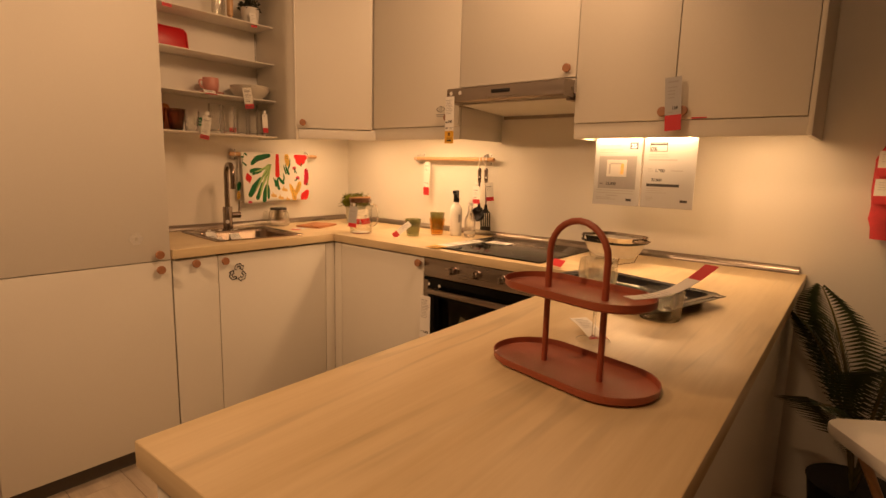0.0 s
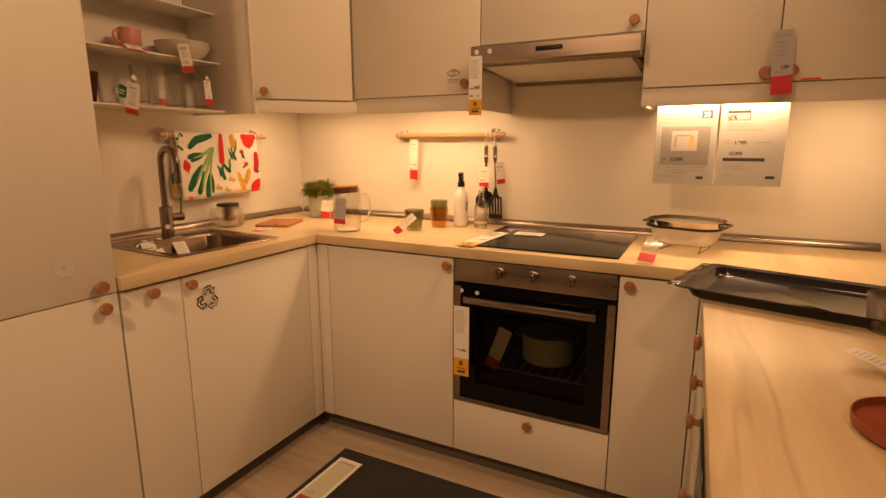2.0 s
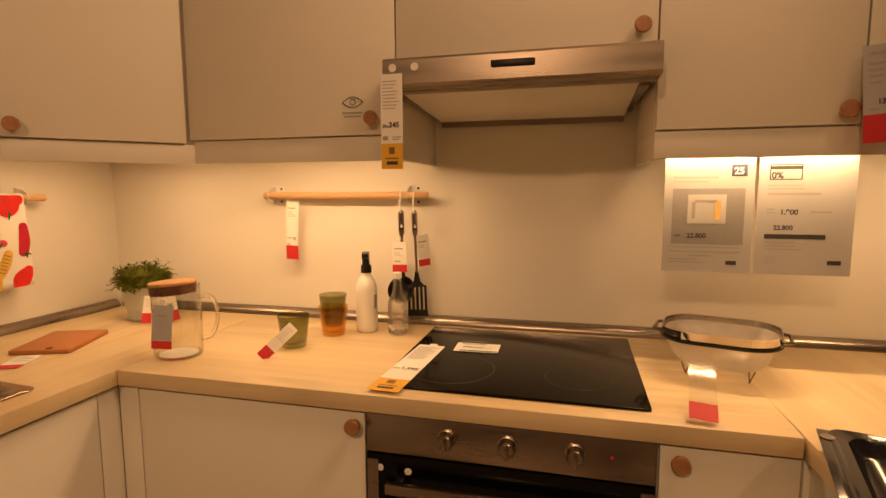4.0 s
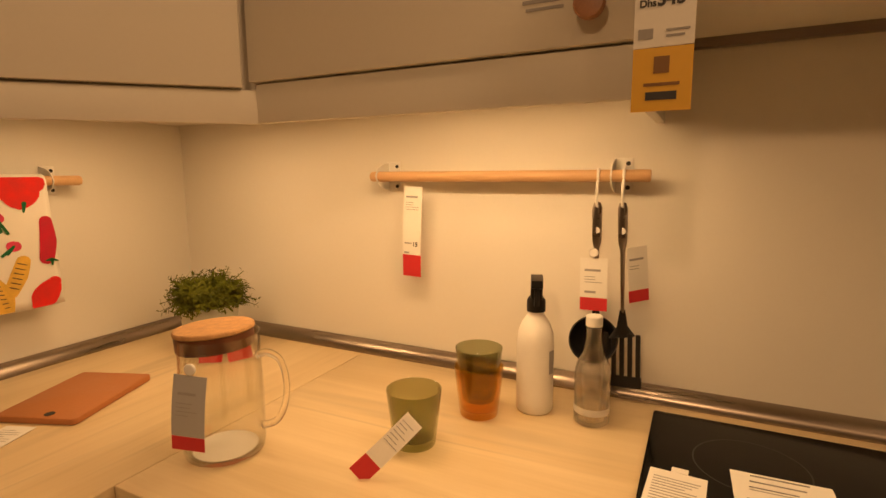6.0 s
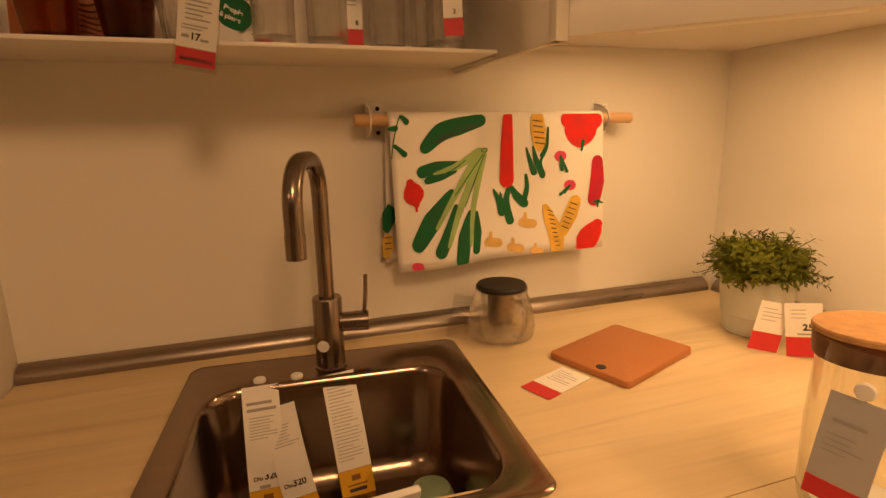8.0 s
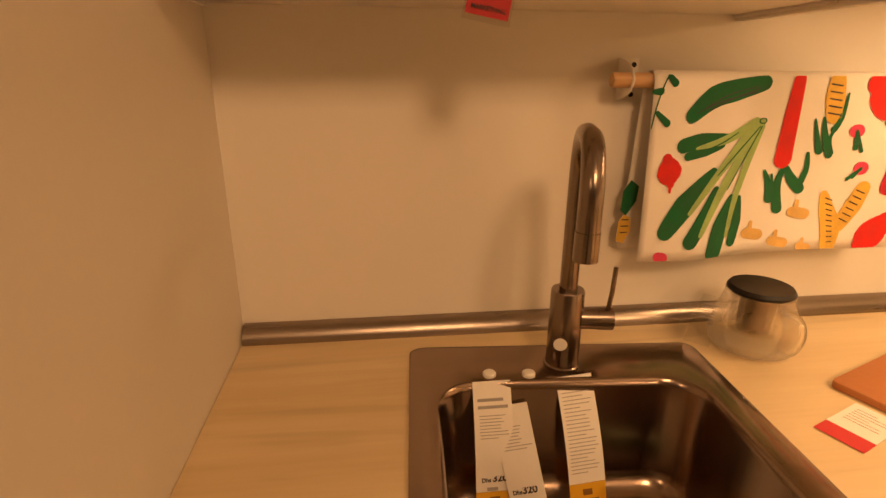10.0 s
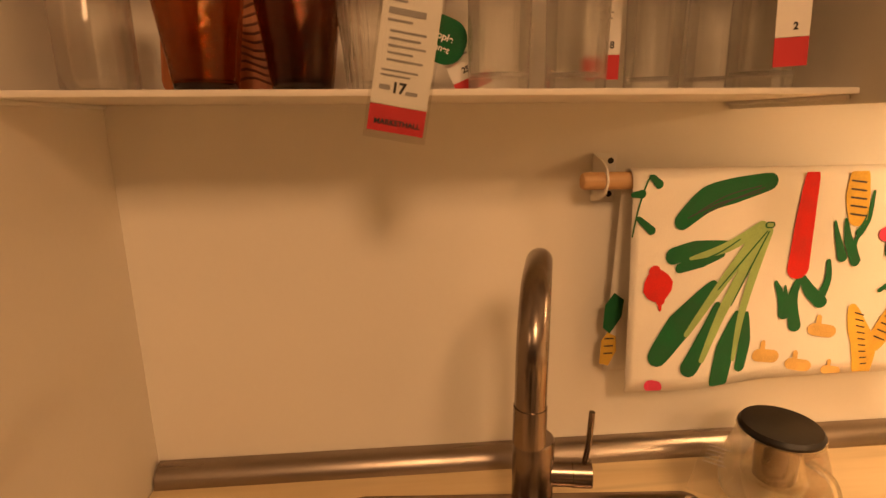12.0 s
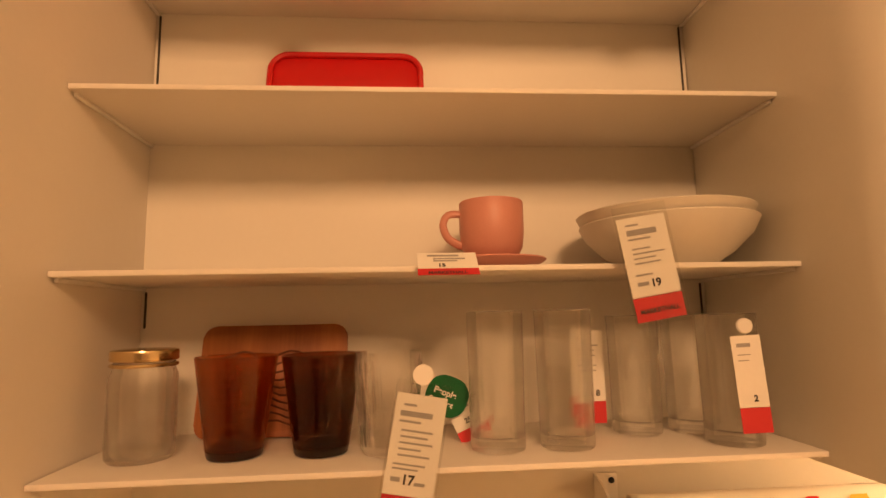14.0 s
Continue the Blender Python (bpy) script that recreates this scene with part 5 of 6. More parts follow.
price_tag(pose(0.402, -0.214, WT + 0.099, 0, 0, 42), 0.054, 0.096, "white and red price tag by the plant pot", 0.036, M_RED, paragraph(-0.018, 0.018, -0.012, 3, 0.007, seed=23) + [(-0.010, 0.014, -0.055, 0.003)], [("25", -0.002, -0.048, 0.016)], -8)
price_tag(pose(0.374, -0.238, WT + 0.094, 0, 0, 64), 0.050, 0.090, "second white and red price tag leaning on the plant pot", 0.034, M_RED, paragraph(-0.018, 0.018, -0.012, 4, 0.007, seed=26), (), 10)

# glass jug with cork lid
jug = thing("glass_jug", pose(0.698, -0.498, WT) @ Matrix.Diagonal((0.83, 0.83, 0.99, 1)), "tall clear glass jug with a cork and walnut lid", "jug")
part("body", lathe(B(), [(0, 0.001), (0.062, 0), (0.070, 0.004), (0.0725, 0.015), (0.0735, 0.09), (0.0715, 0.155), (0.0715, 0.190), (0.0725, 0.192), (0.0705, 0.192), (0.0695, 0.188), (0.0695, 0.155), (0.0712, 0.09), (0.070, 0.016), (0.066, 0.007), (0, 0.006)], 48), M_GLASS, jug)
lid = part("lid", lathe(B(), [(0, 0.168), (0.0675, 0.168), (0.0685, 0.171), (0.0690, 0.192), (0, 0.192)], 44), M_WALNUT, jug, "dark walnut lid", pose(0, 0, 0.002, 0, -3, 0))
part("cork_top", lathe(B(), [(0, 0.1925), (0.069, 0.1925), (0.0708, 0.194), (0.0708, 0.198), (0.069, 0.200), (0, 0.2005)], 44), M_CORK, lid, "cork top of the lid")
part("handle", tube(B(), curve_through([(0.066, 0.026, 0.158), (0.084, 0.034, 0.162), (0.105, 0.043, 0.150), (0.114, 0.047, 0.115), (0.110, 0.045, 0.080), (0.094, 0.038, 0.052), (0.068, 0.027, 0.044)]), 0.0062, 14), M_SOLID, jug)
part("base_label", lathe(B(), [(0, 0.0066), (0.058, 0.0066), (0.058, 0.0074), (0, 0.0076)], 36), M_PAPER, jug, "white round label in the base")
# grey card paints in the shade on this tag, besides its dull sleeve
price_tag(pose(0.724, -0.570, WT + 0.152, 0, 0, 22), 0.048, 0.112, "grey and red price tag hanging on the jug, greyed for sleeve and shade", 0.022, M_RED, [(-0.016, 0.01, -0.026, 0.004)] + paragraph(-0.018, 0.016, -0.040, 4, 0.006, seed=24), (), 6, button=True, bow=0.004, card_mat=M_SHEET)

# glasses
gl = tagged(part("drinking_glass", lathe(B(), tumbler_profile(0.034, 0.045, 0.092), 40), M_GREENGLASS, None, "", pose(0.955, -0.352, WT)), "olive green drinking glass on the worktop", "glass", "coloured glasses")
price_tag(pose(0.992, -0.415, WT + 0.075, 0, 0, 20) @ pose(0, 0, 0, -18, 48), 0.031, 0.112, "white and red price tag hanging out of the green glass", 0.032, M_RED, paragraph(-0.013, 0.014, -0.012, 7, 0.006, seed=25), (), 0, bow=0.004)
st_ = thing("stacked_glasses", pose(1.008, -0.212, WT), "olive green glass stacked in an amber glass", "glass", "coloured glasses")
part("lower_glass", lathe(B(), tumbler_profile(0.034, 0.045, 0.090), 40), M_ORANGEGLASS, st_, "amber orange glass")
part("upper_glass", lathe(B(), tumbler_profile(0.0295, 0.0425, 0.096, 0.0022, 0.006), 40), M_GREENGLASS, st_, "olive green glass", pose(0, 0, 0.028))

# spray bottle
sb = thing("spray_bottle", pose(1.092, -0.150, WT) @ Matrix.Diagonal((1, 1, 1.07, 1)), "white plastic spray bottle with a black trigger", "spray bottle")
M_MILK = material("translucent_white_plastic", (0.80, 0.77, 0.72), 0.35, var=0.03)
part("bottle", lathe(B(), [(0, 0), (0.029, 0), (0.0325, 0.004), (0.033, 0.02), (0.033, 0.115), (0.0315, 0.135), (0.025, 0.152), (0.016, 0.164), (0.0135, 0.170), (0.0135, 0.178), (0, 0.178)], 36), M_MILK, sb)
hd = part("collar", lathe(B(), [(0, 0.172), (0.0165, 0.172), (0.0165, 0.190), (0.013, 0.196), (0, 0.196)], 24), M_BLACK, sb, "black screw collar")
part("spray_head", prism(B(), [(-0.018, 0.196), (0.014, 0.196), (0.014, 0.222), (0.008, 0.232), (-0.012, 0.234), (-0.036, 0.229), (-0.037, 0.217), (-0.020, 0.213)], -0.010, 0.010, pose(0, 0, 0, 90), 0), M_BLACK, hd, "black spray head", pose(0, 0, 0, 0, 0, 108))
part("trigger", tube(B(), [(-0.018, 0, 0.214), (-0.026, 0, 0.202), (-0.027, 0, 0.186)], 0.004, 8, None, 1.4), M_BLACK, hd, "", pose(0, 0, 0, 0, 0, 108))
bars(sb, [(-0.004, 0.008, 0.09, 0.04)], M_INK_SOFT, -0.0001).matrix_basis = pose(0.0315, -0.0125, 0, 0, 0, 66)

# small bottle
bt = thing("glass_bottle", pose(1.195, -0.156, WT) @ Matrix.Diagonal((1, 1, 1.05, 1)), "small clear glass bottle with a white cap", "bottle")
part("body", lathe(B(), [(0, 0.002), (0.026, 0), (0.0295, 0.003), (0.030, 0.012), (0.030, 0.085), (0.027, 0.100), (0.017, 0.118), (0.0125, 0.140), (0.012, 0.165), (0.0102, 0.165), (0.0105, 0.14), (0.015, 0.118), (0.025, 0.099), (0.028, 0.084), (0.028, 0.012), (0.024, 0.006), (0, 0.007)], 36), M_SOLID, bt)
part("cap", lathe(B(), [(0, 0.163), (0.0138, 0.163), (0.014, 0.166), (0.014, 0.178), (0.012, 0.180), (0, 0.180)], 24), M_PLASTIC, bt, "white screw cap")
part("label", lathe(B(), [(0.0301, 0.020), (0.0303, 0.021), (0.0303, 0.030), (0.0301, 0.031)], 36), M_FAINT, bt)

# papers on the hob
HZ = TOP + 0.0068
price_tag(pose(1.338, -0.276, HZ, 0, 0, -3) @ LIE, 0.074, 0.345, "long white and yellow price tag lying across the hob edge", 0.075, M_YELLOW, paragraph(-0.030, 0.030, -0.02, 16, 0.007, 0.002, 31), [("1,295", -0.014, -0.205, 0.020), ("Dhs", -0.034, -0.205, 0.011)])
price_tag(pose(1.340, -0.262, HZ, 0, 0, -3) @ LIE, 0.022, 0.013, "clear plastic hanging loop of a price tag on the hob")
pk = thing("paper_card", pose(1.464, -0.272, HZ + 0.001, 0, 0, 2), "small white card with a green edge lying on the hob", "card")
part("card", box(B(), -0.060, 0.060, -0.038, 0.038, 0, 0.0012), M_PAPER, pk)
part("green_edge", box(B(), -0.045, 0.058, -0.036, -0.028, 0.0013, 0.0016), M_LEAF, pk, "green printed edge")
bars(pk, paragraph(-0.04, 0.05, 0.018, 4, 0.008, 0.002, 33), None, 0.0).matrix_basis = pose(0, 0, 0.0018, -90)

# strainer
sv = thing("strainer", pose(2.055, -0.300, WT, 0, 0, -16), "oblong steel mesh strainer with wire feet", "strainer")
M_MESH = gauze("fine_steel_mesh", (0.58, 0.55, 0.50), 0.30)
M_RIM = material("polished_steel", (0.62, 0.58, 0.53), 0.16, 1.0, var=0.04, bump=0.0)
rings = [ring_pts(0.115, 0.080, 0.035, 0.022), ring_pts(0.170, 0.125, 0.055, 0.026), ring_pts(0.205, 0.160, 0.065, 0.045), ring_pts(0.230, 0.185, 0.070, 0.078), ring_pts(0.240, 0.195, 0.070, 0.098)]
part("basket", loft(B(), rings, True, False), M_MESH, sv, "fine steel mesh basket")
loop = ring_pts(0.246, 0.200, 0.072, 0.100)
part("rim", loft(B(), [ring_pts(0.246, 0.200, 0.072, 0.088), ring_pts(0.250, 0.204, 0.074, 0.108), ring_pts(0.252, 0.206, 0.074, 0.112), ring_pts(0.247, 0.201, 0.072, 0.112), ring_pts(0.242, 0.196, 0.071, 0.088)], False, False), M_RIM, sv, "polished steel rim")
loop = ring_pts(0.252, 0.206, 0.074, 0.088)
part("band", tube(B(), loop + [loop[0]], 0.004, 8, None, 0.5), M_BLACK, sv, "dark rubber band below the rim")
for s in (-1, 1):
    part("grip", tube(B(), [(s * 0.122, -0.045, 0.099), (s * 0.142, -0.035, 0.099), (s * 0.142, 0.035, 0.099), (s * 0.122, 0.045, 0.099)], 0.004, 8), M_CHROME, sv)
    part("foot", tube(B(), [(s * 0.075, -0.06, 0.030), (s * 0.065, -0.055, 0.002), (s * 0.065, 0.055, 0.002), (s * 0.075, 0.06, 0.030)], 0.0018, 6), M_CHROME, sv, "thin wire foot")
part("white_label", box(B(), -0.075, -0.055, -0.099, -0.0975, 0.094, 0.112), M_PLASTIC, sv)
price_tag(laid((1.974, -0.488, WT + 0.078), (-0.07, -0.80, -0.42), (0, -0.5, 1)), 0.050, 0.150, "clear and red price tag hanging from the strainer", 0.038, M_RED, paragraph(-0.018, 0.018, -0.03, 5, 0.008, seed=34), (), 3, bow=0.006, card_mat=M_CLEAR)

# ---- peninsula: baking tray, tray stand, glasses ----
tray = thing("baking_tray", pose(2.310, -0.868, WT + 0.0005, 0, 0, -15), "black enamelled baking tray with raised rim", "baking tray")
L, D = 0.445, 0.340
rg = [ring_pts(L - 0.075, D - 0.060, 0.030, 0.0), ring_pts(L - 0.062, D - 0.047, 0.034, 0.006), ring_pts(L - 0.044, D - 0.030, 0.036, 0.024), ring_pts(L - 0.004, D - 0.008, 0.026, 0.028), ring_pts(L, D, 0.026, 0.027),
      ring_pts(L - 0.002, D - 0.006, 0.026, 0.030), ring_pts(L - 0.048, D - 0.034, 0.034, 0.026), ring_pts(L - 0.066, D - 0.052, 0.032, 0.009), ring_pts(L - 0.085, D - 0.070, 0.028, 0.003)]
part("pan", loft(B(), rg, True, True), M_ENAMEL, tray, "deep black enamel pan")
for s in (-1, 1):
    part("end_lip", box(B(), min(s * 0.212, s * 0.238), max(s * 0.212, s * 0.238), -0.155, 0.155, 0.0268, 0.0292, 0.001), M_ENAMEL, tray, "flat black end lip")
    for y in (-0.125, 0.125):
        part("hanging_hole", lathe(B(), [(0, 0), (0.010, 0), (0.011, 0.0008), (0.006, 0.001), (0, 0.0004)], 20), M_STEEL, tray, "bare steel round of a hanging hole", pose(s * 0.226, y, 0.0293))

M_RUST = material("rust_red_lacquer", (0.30, 0.070, 0.031), 0.42, var=0.06, scale=6, fine=300, bump=0.04)
# darkened rust, used to paint the shadow under the stand
M_PADSHADOW = material("stand_shadow_dark", (0.06, 0.015, 0.010), 0.9, var=0.1)


def stadium(L, W, z, n=14):
    r = W / 2
    out = []
    for cx, a0 in ((L / 2 - r, -90), (-L / 2 + r, 90)):
        for i in range(n + 1):
            a = radians(a0 + 180 * i / n)
            out.append((cx + r * math.cos(a), r * math.sin(a), z))
    return out


stand = thing("tray_stand", pose(2.474, -1.549, WT, 0, 0, -11.5), "rust-red metal two-tier serving stand with an arched handle", "serving stand")


def tier(name, L, W, z, label):
    rg = [stadium(L - 0.012, W - 0.012, z), stadium(L - 0.002, W - 0.002, z + 0.004), stadium(L, W, z + 0.016), stadium(L - 0.0035, W - 0.0035, z + 0.016), stadium(L - 0.008, W - 0.008, z + 0.005), stadium(L - 0.016, W - 0.016, z + 0.0025)]
    return part(name, loft(B(), rg, True, True), M_RUST, stand, label)


tier("lower_tray", 0.335, 0.175, 0.003, "lower oval tray")
tier("upper_tray", 0.300, 0.150, 0.150, "upper oval tray")
# dark pad stands in for the lower tray's contact shadow
part("pad", loft(B(), [stadium(0.31, 0.15, 0.0), stadium(0.31, 0.15, 0.0035)]), M_PADSHADOW, stand, "dark pad standing in for the shadow under the tray")
for s in (-1, 1):
    part("post", tube(B(), [(s * 0.063, 0, 0.005), (s * 0.063, 0, 0.1525)], 0.0058, 14), M_RUST, stand)
arch = [(-0.063, 0, 0.152), (-0.063, 0, 0.205)] + [(-0.063 * math.cos(radians(a)), 0, 0.222 + 0.063 * math.sin(radians(a))) for a in range(0, 181, 15)] + [(0.063, 0, 0.205), (0.063, 0, 0.152)]
part("handle", tube(B(), arch, 0.0062, 14), M_RUST, stand, "arched handle")
price_tag(laid((2.585, -1.588, WT + 0.171), (0.55, 0.78, 0.30), (-0.22, -0.22, 0.95)), 0.030, 0.165, "curled white and red price tag on the upper tray", 0.040, M_RED, paragraph(-0.012, 0.014, -0.03, 6, 0.008, seed=41), (), 0, bow=-0.016)

wg = thing("wine_glass", pose(2.427, -1.340, WT), "clear stemmed wine glass on the peninsula", "wine glass")
part("foot", lathe(B(), [(0, 0), (0.036, 0), (0.037, 0.0012), (0.030, 0.003), (0.008, 0.006), (0.004, 0.012), (0.0036, 0.05), (0.0036, 0.085), (0.006, 0.092), (0, 0.094)], 36), M_SOLID, wg, "glass foot and stem")
part("cup", lathe(B(), [(0, 0.093), (0.012, 0.095), (0.030, 0.110), (0.040, 0.135), (0.042, 0.160), (0.0385, 0.185), (0.0373, 0.185), (0.0407, 0.160), (0.0387, 0.136), (0.029, 0.112), (0.011, 0.097), (0, 0.0955)], 40), M_SOLID, wg)
price_tag(pose(2.355, -1.268, WT + 0.022, 0, 0, 55) @ pose(0, 0, 0, -75), 0.045, 0.120, "white price tag lying at the foot of the wine glass", 0.030, M_RED, paragraph(-0.015, 0.016, -0.012, 6, 0.008, seed=42), bow=0.006)
tagged(part("glass_bowl", lathe(B(), tumbler_profile(0.050, 0.058, 0.075, 0.003, 0.006), 40), M_SOLID, None, "", pose(2.478, -1.045, WT)), "low clear glass bowl beside the baking tray", "bowl")

# ---- things on the open shelves ----
S1, S2, S3, S4 = [z + 0.0003 for z in SHELF[:4]]
jar = thing("glass_jar", pose(0.130, -1.416, S1), "clear glass jar with a screw-top metal lid", "jar")
part("body", lathe(B(), [(0, 0.001), (0.031, 0), (0.0342, 0.004), (0.0348, 0.012), (0.0345, 0.088), (0.0305, 0.098), (0.0305, 0.112), (0.0289, 0.112), (0.0289, 0.098), (0.0327, 0.087), (0.033, 0.012), (0.029, 0.005), (0, 0.005)], 40), M_SOLID, jar)
M_BRASS = material("pale_brass", (0.66, 0.50, 0.27), 0.22, 1.0, var=0.06, bump=0.01)
part("screw_ring", lathe(B(), [(0.0310, 0.0985), (0.0335, 0.098), (0.0345, 0.0995), (0.0335, 0.1015), (0.0310, 0.102), (0.0310, 0.0985)], 40), M_BRASS, jar, "thin brass-coloured ring")
part("lid", lathe(B(), [(0.0, 0.113), (0.0308, 0.1125), (0.0312, 0.105), (0.0338, 0.1045), (0.0346, 0.107), (0.0338, 0.1095), (0.0346, 0.112), (0.0335, 0.1155), (0.030, 0.1165), (0, 0.116)], 40), M_BRASS, jar, "brass-coloured screw lid")

wt = thing("wooden_tray", pose(0.052, -1.298, S1, 0, -12, 0), "brown wooden tray with carved stripes leaning on the wall", "tray")
M_TRAYWOOD = wood("red_brown_wood", (0.40, 0.145, 0.045), (0.24, 0.075, 0.024), "Y", 0.5, scale=1.4, contrast=1.3)
rr_ = [(x, y) for x, y in rounded_rect(0.185, 0.140, 0.016, 5)]
part("panel", prism(B(), rr_, -0.006, 0.006, None, 0.002), M_TRAYWOOD, wt, "", Matrix(((0, 0, 1, 0.0), (1, 0, 0, 0), (0, 1, 0, 0.0705), (0, 0, 0, 1))))
for i in range(10):
    line = [(0.0060, -0.070 + k * 0.010, 0.016 + i * 0.0095 + 0.0045 * math.sin(k * 1.05 + i * 0.5)) for k in range(15)]
    part("groove", tube(B(), line, 0.0024, 6, None, 0.35), M_WALNUT, wt, "dark carved stripe")

for i, (y, mt, lab) in enumerate(((-1.315, M_BROWNGLASS, "amber brown tapered glass tumbler on the shelf"), (-1.222, M_BROWNDARK, "dark brown tapered glass tumbler on the shelf"))):
    tb = thing("tumbler", pose(0.135, y, S1), lab, "glass", "brown tumblers")
    part("body", lathe(B(), [(0, 0.0096), (0.028, 0.0095), (0.0305, 0.0098), (0.0440, 0.106), (0.0428, 0.107), (0.0413, 0.106), (0.0285, 0.0125), (0.024, 0.0115), (0, 0.0115)], 40), mt, tb)
    part("base", lathe(B(), [(0, 0.001), (0.024, 0), (0.0285, 0.001), (0.0296, 0.004), (0.0302, 0.0088), (0.029, 0.0092), (0, 0.0092)], 40), M_HEELGLASS, tb, "thick dark glass base")


def ribbed(r0, r1, h, ribs=26):
    bm = B()
    n = ribs * 4
    rings = []
    for r, z, amp in ((r0 * 0.9, 0.0, 0), (r0, 0.004, 0.3), (r0 * 0.6 + r1 * 0.4, h * 0.45, 1), (r1, h * 0.86, 1), (r1, h * 0.92, 0), (r1, h, 0), (r1 - 0.002, h, 0), (r1 - 0.002, h * 0.5, 0), (r0 - 0.003, 0.010, 0)):
        rings.append([((r + amp * 0.0011 * math.cos(ribs * 6.283185 * i / n)) * math.cos(6.283185 * i / n), (r + amp * 0.0011 * math.cos(ribs * 6.283185 * i / n)) * math.sin(6.283185 * i / n), z) for i in range(n)])
    return loft(bm, rings)


tagged(part("ribbed_glass", ribbed(0.030, 0.0375, 0.108), M_SOLID, None, "", pose(0.142, -1.148, S1)), "clear ribbed drinking glass on the shelf", "glass")
for x, y, r, h in ((0.149, -1.028, 0.0330, 0.150), (0.149, -0.950, 0.0330, 0.150), (0.095, -0.845, 0.0320, 0.142), (0.097, -0.774, 0.0320, 0.142), (0.162, -0.764, 0.0330, 0.142)):
    tagged(part("tall_glass", lathe(B(), tumbler_profile(r * 0.92, r, h, 0.0022, 0.014), 36), M_SOLID, None, "", pose(x, y, S1)), "tall clear straight drinking glass on the shelf", "glass", "tall glasses")

rows17 = [(-0.016, -0.004, -0.010, 0.002), (-0.018, 0.012, -0.018, 0.005), (-0.018, 0.002, -0.025, 0.002)] + paragraph(-0.015, 0.018, -0.033, 5, 0.0055, 0.0018, 51) + [(-0.018, 0.012, -0.063, 0.0016), (-0.018, 0.006, -0.067, 0.0016), (-0.018, -0.009, -0.0765, 0.004), (0.004, 0.014, -0.079, 0.003)]
t17 = price_tag(pose(0.240, -1.113, 1.510, 0, 0, 90) @ pose(0, 0, 0, 0, 10, 0), 0.047, 0.112, "white and red price tag hanging from the lowest shelf", 0.022, M_RED, rows17, [("17", -0.008, -0.080, 0.012), ("MARKETHALL", -0.0185, -0.106, 0.0062)])
part("sleeve", box(B(), -0.026, 0.026, -0.0016, -0.0012, -0.118, 0.012), M_CLEAR, t17, "clear plastic sleeve")
part("button", lathe(B(), [(0, 0), (0.0095, 0), (0.0095, 0.003), (0, 0.0035)], 20), M_PLASTIC, t17, "white round fastener", pose(-0.003, -0.002, 0.019, 90))
rows19 = [(-0.018, -0.004, -0.008, 0.002), (-0.018, 0.014, -0.016, 0.006), (-0.018, 0.006, -0.023, 0.002)] + paragraph(-0.016, 0.019, -0.033, 4, 0.005, 0.0016, 52) + [(-0.018, 0.0, -0.060, 0.002), (-0.018, -0.006, -0.069, 0.004)]
t19 = price_tag(pose(0.226, -0.886, 1.681, 0, 0, 90) @ pose(0, 0, 0, 0, -9, 0), 0.052, 0.107, "white and red price tag hanging from the bowls", 0.025, M_RED, rows19, [("19", -0.004, -0.073, 0.011), ("MARKETHALL", -0.0215, -0.099, 0.0068)])
part("sleeve", box(B(), -0.029, 0.029, -0.0016, -0.0012, -0.112, 0.012), M_CLEAR, t19, "clear plastic sleeve")
price_tag(pose(0.210, -1.086, 1.647, 0, 0, 90) @ pose(0, 0, 0, -52), 0.060, 0.040, "white and red price tag below the pink cup", 0.011, M_RED, [(-0.02, 0.012, -0.006, 0.003), (-0.014, 0.018, -0.012, 0.002), (-0.014, 0.01, -0.016, 0.002)], [("15", -0.010, -0.027, 0.008), ("MARKETHALL", -0.020, -0.0395, 0.0062)])
price_tag(pose(0.204, -0.770, 1.556, 0, 0, 80), 0.030, 0.100, "white and red price tag hung on a tall glass", 0.026, M_RED, [(-0.010, 0.004, -0.010, 0.004)] + paragraph(-0.010, 0.008, -0.02, 2, 0.006, 0.001, 53), [("2", 0.0, -0.068, 0.009)], -3, button=True)
price_tag(pose(0.108, -0.908, 1.562, 0, 0, 92), 0.040, 0.110, "white and red price tag between the tall glasses", 0.026, M_RED, paragraph(-0.012, 0.015, -0.012, 7, 0.006, 0.0016, 54), [("8", 0.008, -0.078, 0.010)])
gt = thing("green_tag", pose(0.118, -1.073, 1.511, 0, 0, 90) @ pose(0, 0, 0, 0, 22, 0), "dark green rounded tag with white writing", "tag")
part("card", prism(B(), rounded_rect(0.050, 0.046, 0.020, 6), -0.0004, 0.0004, None, 0), M_LEAF, gt, "", pose(0, 0, -0.022, 90))
text(gt, "People", -0.017, -0.022, 0.010, M_PAPER, -0.0012)
text(gt, "& planet", -0.020, -0.033, 0.009, M_PAPER, -0.0012)
price_tag(pose(0.112, -1.066, 1.488, 0, 0, 90) @ pose(0, 0, 0, 0, -24, 0), 0.040, 0.050, "small white and red tag below the green tag", 0.014, M_RED, [(-0.012, 0.006, -0.012, 0.002)], [("25", -0.006, -0.030, 0.008)])

M_PINKCERAMIC = material("pink_stoneware", (0.57, 0.25, 0.205), 0.42, var=0.05, scale=12, fine=300, bump=0.05)
cup = thing("cup", pose(0.104, -1.020, S2) @ Matrix.Diagonal((0.93, 0.93, 1, 1)), "dusty pink stoneware cup on its saucer", "cup")
